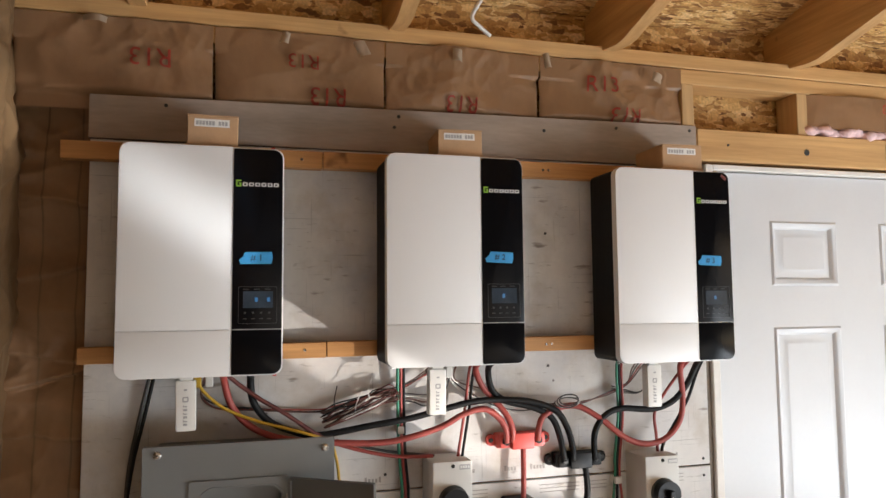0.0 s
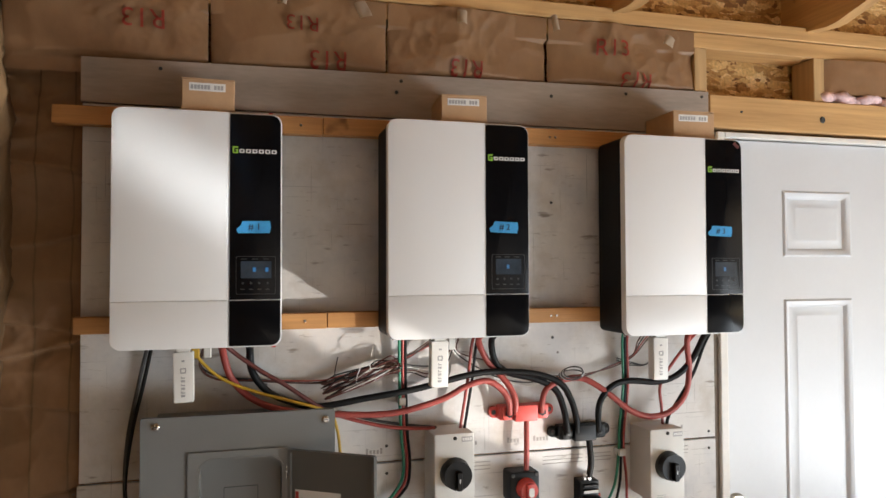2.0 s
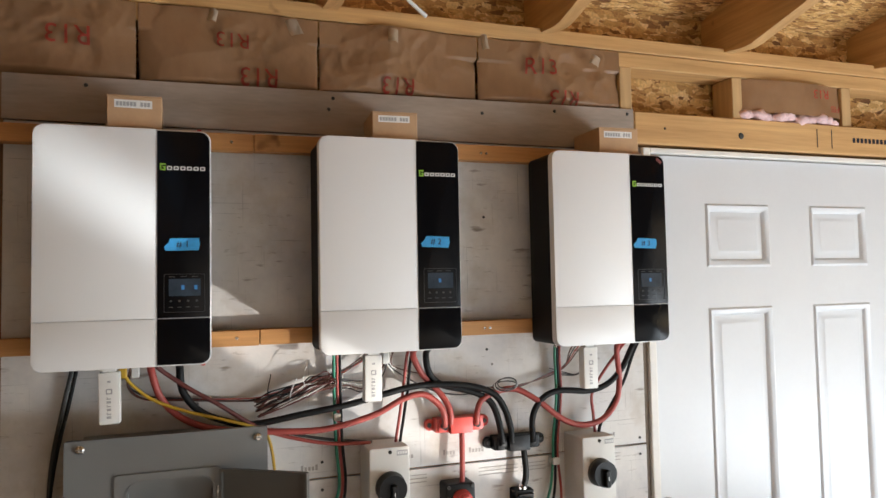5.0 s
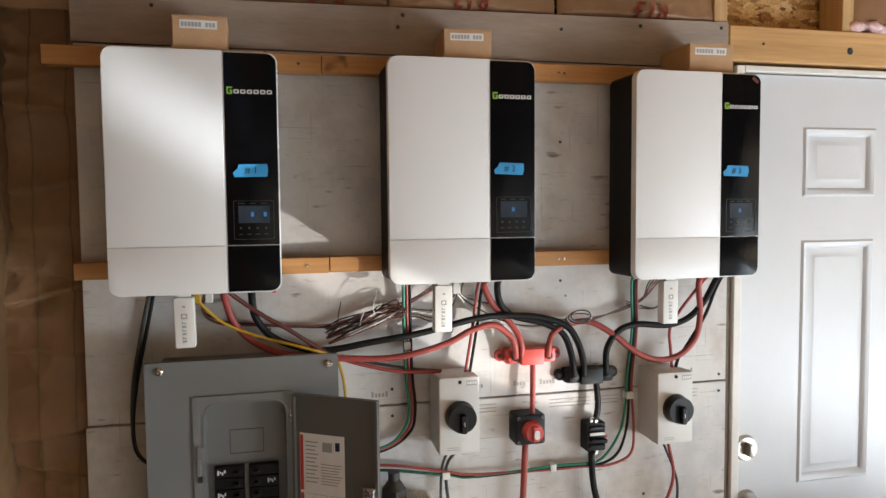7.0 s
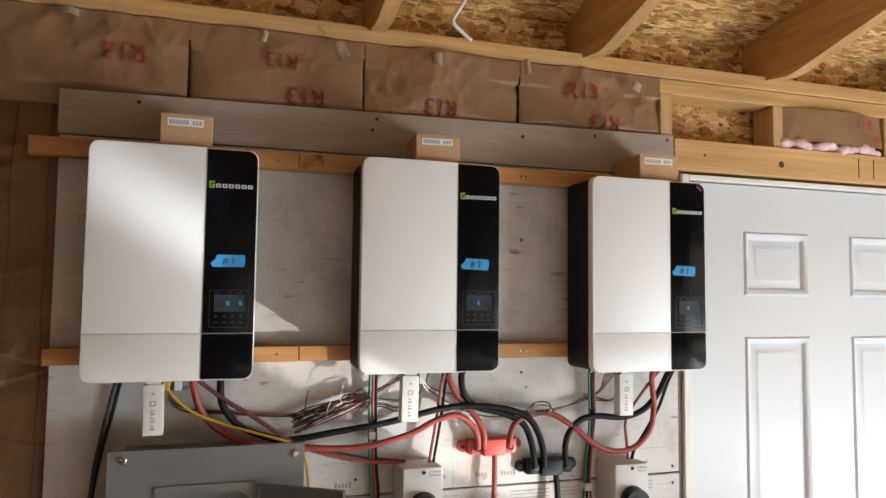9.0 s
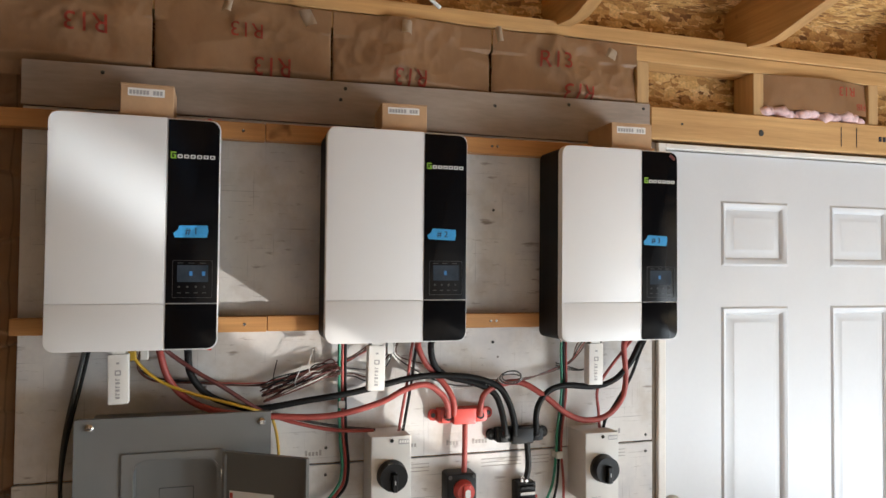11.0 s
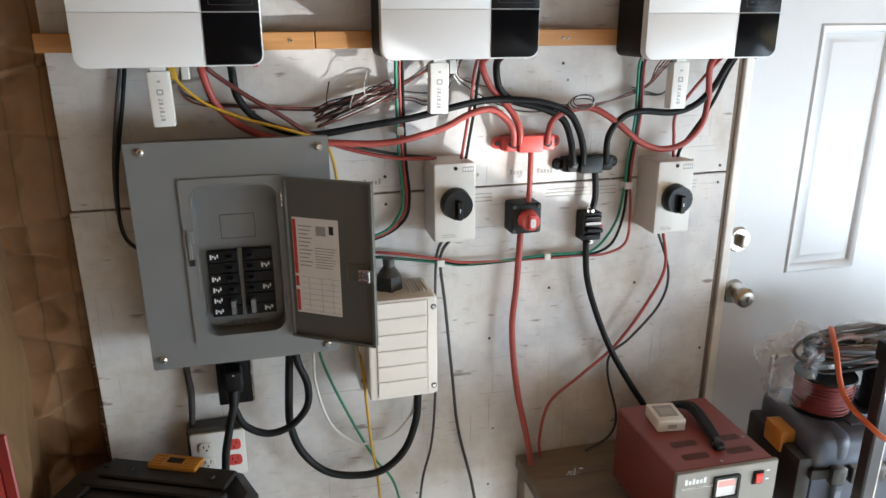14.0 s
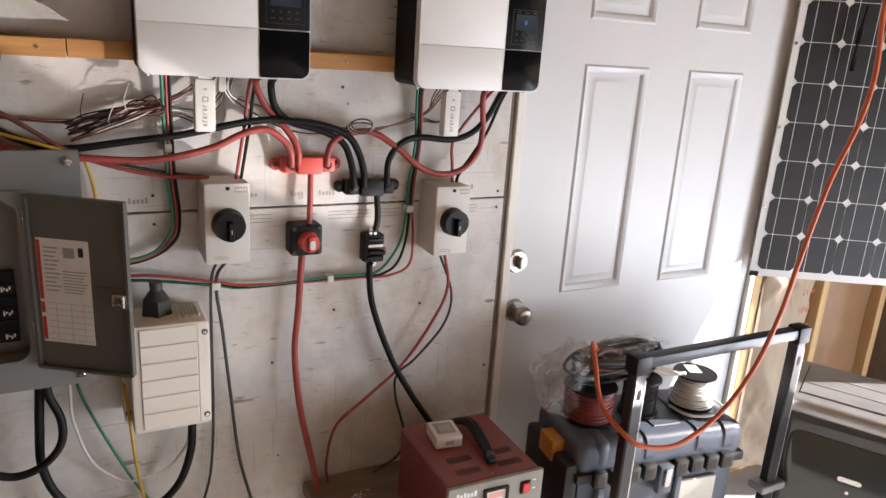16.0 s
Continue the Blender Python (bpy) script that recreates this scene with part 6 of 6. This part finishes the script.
for k in range(20):
    cx, cy = 1.55 + random.uniform(-0.015, 0.015), -0.235 + random.uniform(-0.01, 0.01)
    rx, ry = 0.145 + random.uniform(-0.03, 0.02), 0.06 + random.uniform(-0.015, 0.012)
    zz = 0.803 + k * 0.0028
    ph = random.uniform(0, 6.28)
    pts = [(cx + rx * math.cos(a), cy + ry * math.sin(a), zz + 0.008 * math.sin(a * 2 + ph)) for a in (math.tau * i / 14 for i in range(15))]
    part("loop", tube(B(), pts, 0.0052, 7, 4), (BROWN_WIRE, BLACK_CABLE, BROWN_WIRE, BLACK_CABLE, GREY_CABLE)[k % 5], hank)
part("tail", tube(B(), [(1.38, -0.25, 0.80), (1.40, -0.27, 0.85), (1.46, -0.27, 0.885), (1.54, -0.25, 0.86)], 0.007, 8, 6), BROWN_WIRE, hank)
part("tail", tube(B(), [(1.6, -0.28, 0.82), (1.67, -0.31, 0.80), (1.72, -0.33, 0.803)], 0.0055, 8, 6), BEIGE, hank)
part("tail", tube(B(), [(1.6, -0.27, 0.83), (1.66, -0.3, 0.812), (1.70, -0.33, 0.803)], 0.005, 8, 6), BEIGE, hank)


def film_heap(cx, cy, cz, rx, ry, rz, seed):
    bm = B()
    bmesh.ops.create_icosphere(bm, subdivisions=4, radius=1)
    for v in bm.verts:
        p = v.co.copy()
        w = 1 + 0.3 * noise.noise(p * 1.6 + Vector((seed, 0, 0))) + 0.5 * (0.25 - abs(noise.noise(p * 1.9 + Vector((0, seed, 0)))))
        v.co = Vector((cx + p.x * rx * w, cy + p.y * ry * w, max(SZ + 0.001, cz + p.z * rz * w)))
    return whole("plastic_bag", bm, FILM, "crumpled clear plastic bag of small parts", "plastic bag", "plastic bags")


film_heap(1.385, -0.215, 0.79, 0.1, 0.075, 0.1, 3)
film_heap(1.6, -0.21, 0.85, 0.12, 0.055, 0.03, 8)

cable("orange_cord", [(1.47, -0.24, 0.86), (1.40, -0.29, 0.925), (1.355, -0.36, 0.905), (1.34, -0.42, 0.82), (1.35, -0.50, 0.78), (1.385, -0.53, 0.757), (1.481, -0.55, 0.752), (1.605, -0.55, 0.806), (1.701, -0.55, 0.91), (1.765, -0.55, 1.056), (1.801, -0.55, 1.217), (1.849, -0.55, 1.4), (1.91, -0.55, 1.538), (1.931, -0.55, 1.658), (1.907, -0.55, 1.823), (1.88, -0.56, 2.1), (1.87, -0.56, 2.68)], 0.0062, ORANGE_CORD, "orange extension cord hanging from the roof in a loop", "cord")

# portable cooler
ac = thing("portable_air_conditioner", "dark glossy portable air conditioner with a silver top", "air conditioner", (1.982, -0.447, 0), -61)
aw, ad_, ah = 0.44, 0.33, 0.75
bm = B()
box(bm, 0, aw, 0, ad_, 0.03, ah - 0.012, 0.05, segs=5)
part("body", bm, AC_BODY, ac, "dark glossy plastic body")
top = part("top_cover", box(B(), -0.004, aw + 0.004, -0.004, ad_ + 0.004, ah - 0.045, ah, 0.022, segs=5), AC_TOP, ac, "silver plastic top")
part("louvre_gap", box(B(), 0.045, aw - 0.045, 0.05, 0.29, ah - 0.0015, ah + 0.0008), DARK_GAP, top)
for k in range(3):
    part("louvre", box(B(), 0.048, aw - 0.048, 0.053 + k * 0.079, 0.129 + k * 0.079, ah - 0.001, ah + 0.004, 0.002), AC_TOP, top)
part("front_inset", slab(B(), outline(0.05, aw - 0.05, 0.3, ah - 0.09, 0.03), -0.004, 0.004, 0.003), AC_BODY, ac)
part("badge", slab(B(), outline(0.19, 0.25, 0.545, 0.56, 0.007), -0.0055, -0.003), STEEL, ac, "small oval badge")
part("button", rod(B(), (0.22, -0.004, 0.515), (0.22, -0.0055, 0.515), 0.005), STEEL, ac)
for x in (0.04, aw - 0.04):
    for y in (0.05, ad_ - 0.05):
        part("caster", rod(B(), (x - 0.01, y, 0.0155), (x + 0.01, y, 0.0155), 0.015), BLACK_PLASTIC, ac)

# solar panel hung across the corner
# Outer columns are unseen, added so the panel shades more of the door.
COLS, ROWS, P = 6, 8, 0.1285
pv = thing("solar_panel", "thin solar panel with black cells on a white sheet", "solar panel", (2.305, -0.022, 0.946), -31)
pw, ph = COLS * P + 0.045, ROWS * P + 0.05
part("back_sheet", box(B(), 0, pw, 0, 0.003, 0, ph, 0.0008), PV_BACK, pv, "white backing sheet")
c = 0.014
cell_mesh = None
for i in range(COLS):
    for j in range(ROWS):
        if cell_mesh is None:
            s = P / 2 - 0.0012
            pts = [(s - c, s), (-s + c, s), (-s, s - c), (-s, -s + c), (-s + c, -s), (s - c, -s), (s, -s + c), (s, s - c)]
            cell_mesh = mesh_of("cell", slab(B(), pts, -0.0012, 0.0), PV_CELL)
        o = new("cell", cell_mesh)
        o.parent = pv
        o.location = (0.0225 + (i + 0.5) * P, 0, 0.025 + (j + 0.5) * P)
for i in range(COLS):
    for s in (-0.25, 0.25):
        x = 0.0225 + (i + 0.5 + s) * P
        part("bus_ribbon", box(B(), x - 0.0008, x + 0.0008, -0.0018, -0.0011, 0.025, ph - 0.025), PV_BACK, pv)
for x in (0.001, pw - 0.031):
    for z in (0.0, ph - 0.016):
        part("corner_tab", box(B(), x, x + 0.03, -0.0035, 0.0045, z - 0.001, z + 0.017, 0.001), BLACK_PLASTIC, pv, "black corner tab")
for z in (0.25, 0.52, 0.79):
    part("eyelet", rod(B(), (0.009, 0.0, z), (0.009, -0.002, z), 0.005), STEEL, pv)
lead_pv = cable("panel_lead", [(2.46, -0.145, 1.86), (2.452, -0.145, 1.80), (2.447, -0.146, 1.74), (2.441, -0.147, 1.69)], 0.004, BLACK_CABLE, "black panel lead with a plug hanging over the panel", "cable")
for z in (1.77, 1.685):
    part("connector", rod(B(), (2.449, -0.1455, z + 0.02), (2.445, -0.1465, z - 0.025), 0.008), BLACK_PLASTIC, lead_pv)

# ---- left side ----
tool = thing("tool_case", "black plastic tool case with orange-yellow latches", "tool case")
tool.matrix_basis = pose(-0.325, -0.02, 0, 0, 0, -24)


def cut_plan(x0, x1, y0, y1, c):
    return [(x0 + c, y1), (x0, y1 - c), (x0, y0 + c), (x0 + c, y0), (x1 - c, y0), (x1, y0 + c), (x1, y1 - c), (x1 - c, y1)]


def deck(pts, z0, z1, shrink):
    """A plan with cut corners, drawn up in z, its top edge sloped in."""
    bm = B()
    cx, cy = sum(p[0] for p in pts) / len(pts), sum(p[1] for p in pts) / len(pts)
    rows = []
    for z, s in ((z0, 0.0), (z1 - shrink, 0.0), (z1, shrink)):
        rows.append([bm.verts.new((x - math.copysign(min(s, abs(x - cx)), x - cx), y - math.copysign(min(s, abs(y - cy)), y - cy), z)) for x, y in pts])
    n = len(pts)
    for p, q in zip(rows, rows[1:]):
        for i in range(n):
            bm.faces.new((p[i], p[(i + 1) % n], q[(i + 1) % n], q[i]))
    bm.faces.new(rows[0][::-1])
    bm.faces.new(rows[-1])
    bmesh.ops.recalc_face_normals(bm, faces=bm.faces)
    return bm


part("lower_case", deck(cut_plan(0.0, 0.39, -0.34, -0.012, 0.05), 0.0, 0.6, 0.006), TOOLBOX_BLACK, tool)
tl = part("lid", deck(cut_plan(-0.02, 0.41, -0.36, 0.0, 0.065), 0.602, 0.692, 0.016), TOOLBOX_BLACK, tool, "black ribbed lid with cut corners")
part("back_rail", box(B(), 0.045, 0.345, -0.085, -0.02, 0.691, 0.7, 0.004), TOOLBOX_BLACK, tl)
for x0, x1, y0, y1 in ((0.03, 0.36, -0.125, -0.1), (0.03, 0.06, -0.32, -0.126), (0.33, 0.36, -0.32, -0.126), (0.1, 0.29, -0.165, -0.15), (0.1, 0.118, -0.32, -0.166), (0.272, 0.29, -0.32, -0.166)):
    part("lid_rib", box(B(), x0, x1, y0, y1, 0.691, 0.703, 0.004), TOOLBOX_BLACK, tl)
part("handle", box(B(), 0.135, 0.255, -0.245, -0.2, 0.7, 0.716, 0.006, segs=2), TOOLBOX_BLACK, tl, "black carry handle")
for x in (0.05, 0.11, 0.3):
    part("peg", rod(B(), (x, -0.055, 0.7), (x, -0.055, 0.705), 0.008, 0.007, 12), TOOLBOX_BLACK, tl)
yl = part("latch", box(B(), 0.143, 0.256, -0.046, -0.002, 0.694, 0.71, 0.003, segs=2), LATCH, tool, "orange-yellow ribbed latch")
for k in range(4):
    for x0 in (0.148, 0.226):
        part("latch_rib", box(B(), x0, x0 + 0.026, -0.041 + k * 0.0095, -0.036 + k * 0.0095, 0.7095, 0.712), LATCH, yl)
part("latch_slot", box(B(), 0.182, 0.218, -0.032, -0.014, 0.7098, 0.7108, 0.0), DARK_GAP, yl)
part("maker_mark", box(B(), 0.225, 0.262, -0.19, -0.165, 0.7, 0.7035, 0.001), LATCH, tool, "orange-yellow maker's mark")
for x in (0.345, 0.365):
    part("corner_guard", box(B(), x, x + 0.012, -0.09, -0.055, 0.6, 0.69, 0.004), TOOLBOX_BLACK, tool)
for x in (0.03, 0.335):
    part("hinge_lug", box(B(), x - 0.025, x + 0.025, -0.012, 0.004, 0.61, 0.655, 0.004), TOOLBOX_BLACK, tool)

cab = thing("steel_cabinet", "dark steel cabinet with a pile of papers on top", "cabinet")
part("body", box(B(), -0.47, -0.314, -1.0, -0.62, 0, 1.43, 0.004), CABINET, cab)
part("name_plate", box(B(), -0.3142, -0.3125, -0.72, -0.66, 1.28, 1.335, 0.001), DARK_STEEL, cab, "grey label holder")
random.seed(21)
for k in range(6):
    whole("paper_sheet", box(B(), -0.06, 0.055, -0.1, 0.09, 0, 0.003, 0.0, m=pose(-0.372 + random.uniform(-0.01, 0.01), -0.72, 1.4305 + k * 0.0036, 0, 0, random.uniform(-12, 12))), PAPER, "loose white paper on the steel cabinet", "paper", "papers")
m = crumpled(-0.05, 0.05, 0, 0.12, 16, 18, 0.02, 14, 4, 0.01)
for v in m.verts:
    x, y, z = v.co
    v.co = (-0.305 - y * 0.6, -0.70 + x, 1.375 + z * 0.6)
whole("paper_bag", m, PAPER, "crumpled white paper hanging over the cabinet edge", "paper", "papers")

stand = thing("red_stand", "red painted steel frame stand in front of the dark cabinet", "stand", (-0.30, -0.66, 0))
rail = part("top_rail", box(B(), -0.011, 0.014, -0.42, 0.004, 1.128, 1.19, 0.004, segs=2), RED_TOOL, stand, "red steel top rail")
part("rail_lip", box(B(), -0.011, 0.026, -0.42, 0.002, 1.184, 1.192, 0.002), RED_TOOL, rail)
b = rod(B(), (0, 0, 0), (0.0008, 0, 0), 0.0125, segs=20)
sticker = part("sticker", b, PAPER, rail, "small white oval sticker")
sticker.matrix_basis = pose(0.0142, -0.078, 1.155) @ Matrix.Diagonal((1, 0.62, 1.25, 1))
for y in (0.0, -0.40):
    leg = part("leg", box(B(), -0.011, 0.012, y - 0.018, y + 0.022, 0.0, 1.127, 0.003), RED_TOOL, stand, "upright red steel leg")
    part("flange", box(B(), 0.012, 0.028, y + 0.016, y + 0.022, 0.0, 1.12, 0.002), RED_TOOL, leg)
# Black patch drawn where the leg has a dark hole.
part("hole_patch", box(B(), 0.0125, 0.017, -0.016, 0.014, 1.092, 1.12, 0.001), BLACK_PLASTIC, stand, "black patch drawn for a dark hole in the leg")
# Dark sheet stands in for shade inside the red frame.
part("shade_sheet", box(B(), -0.0135, -0.0115, -0.38, -0.019, 0.55, 1.127), DARK_STEEL, stand, "dark sheet standing in for shade inside the stand")
brace = part("brace", box(B(), -0.009, 0.006, -0.0175, 0.0175, -0.24, 0.24, 0.003), RED_TOOL, stand, "slanted red brace")
brace.matrix_basis = pose(0, -0.15, 0.94, -38, 0, 0)
gusset = part("gusset", slab(B(), [(-0.10, 1.125), (-0.02, 1.125), (-0.02, 1.02)], -0.004, 0.0), RED_TOOL, stand, "red gusset plate")
gusset.matrix_basis = pose(0.006, 0, 0, 0, 0, 90)
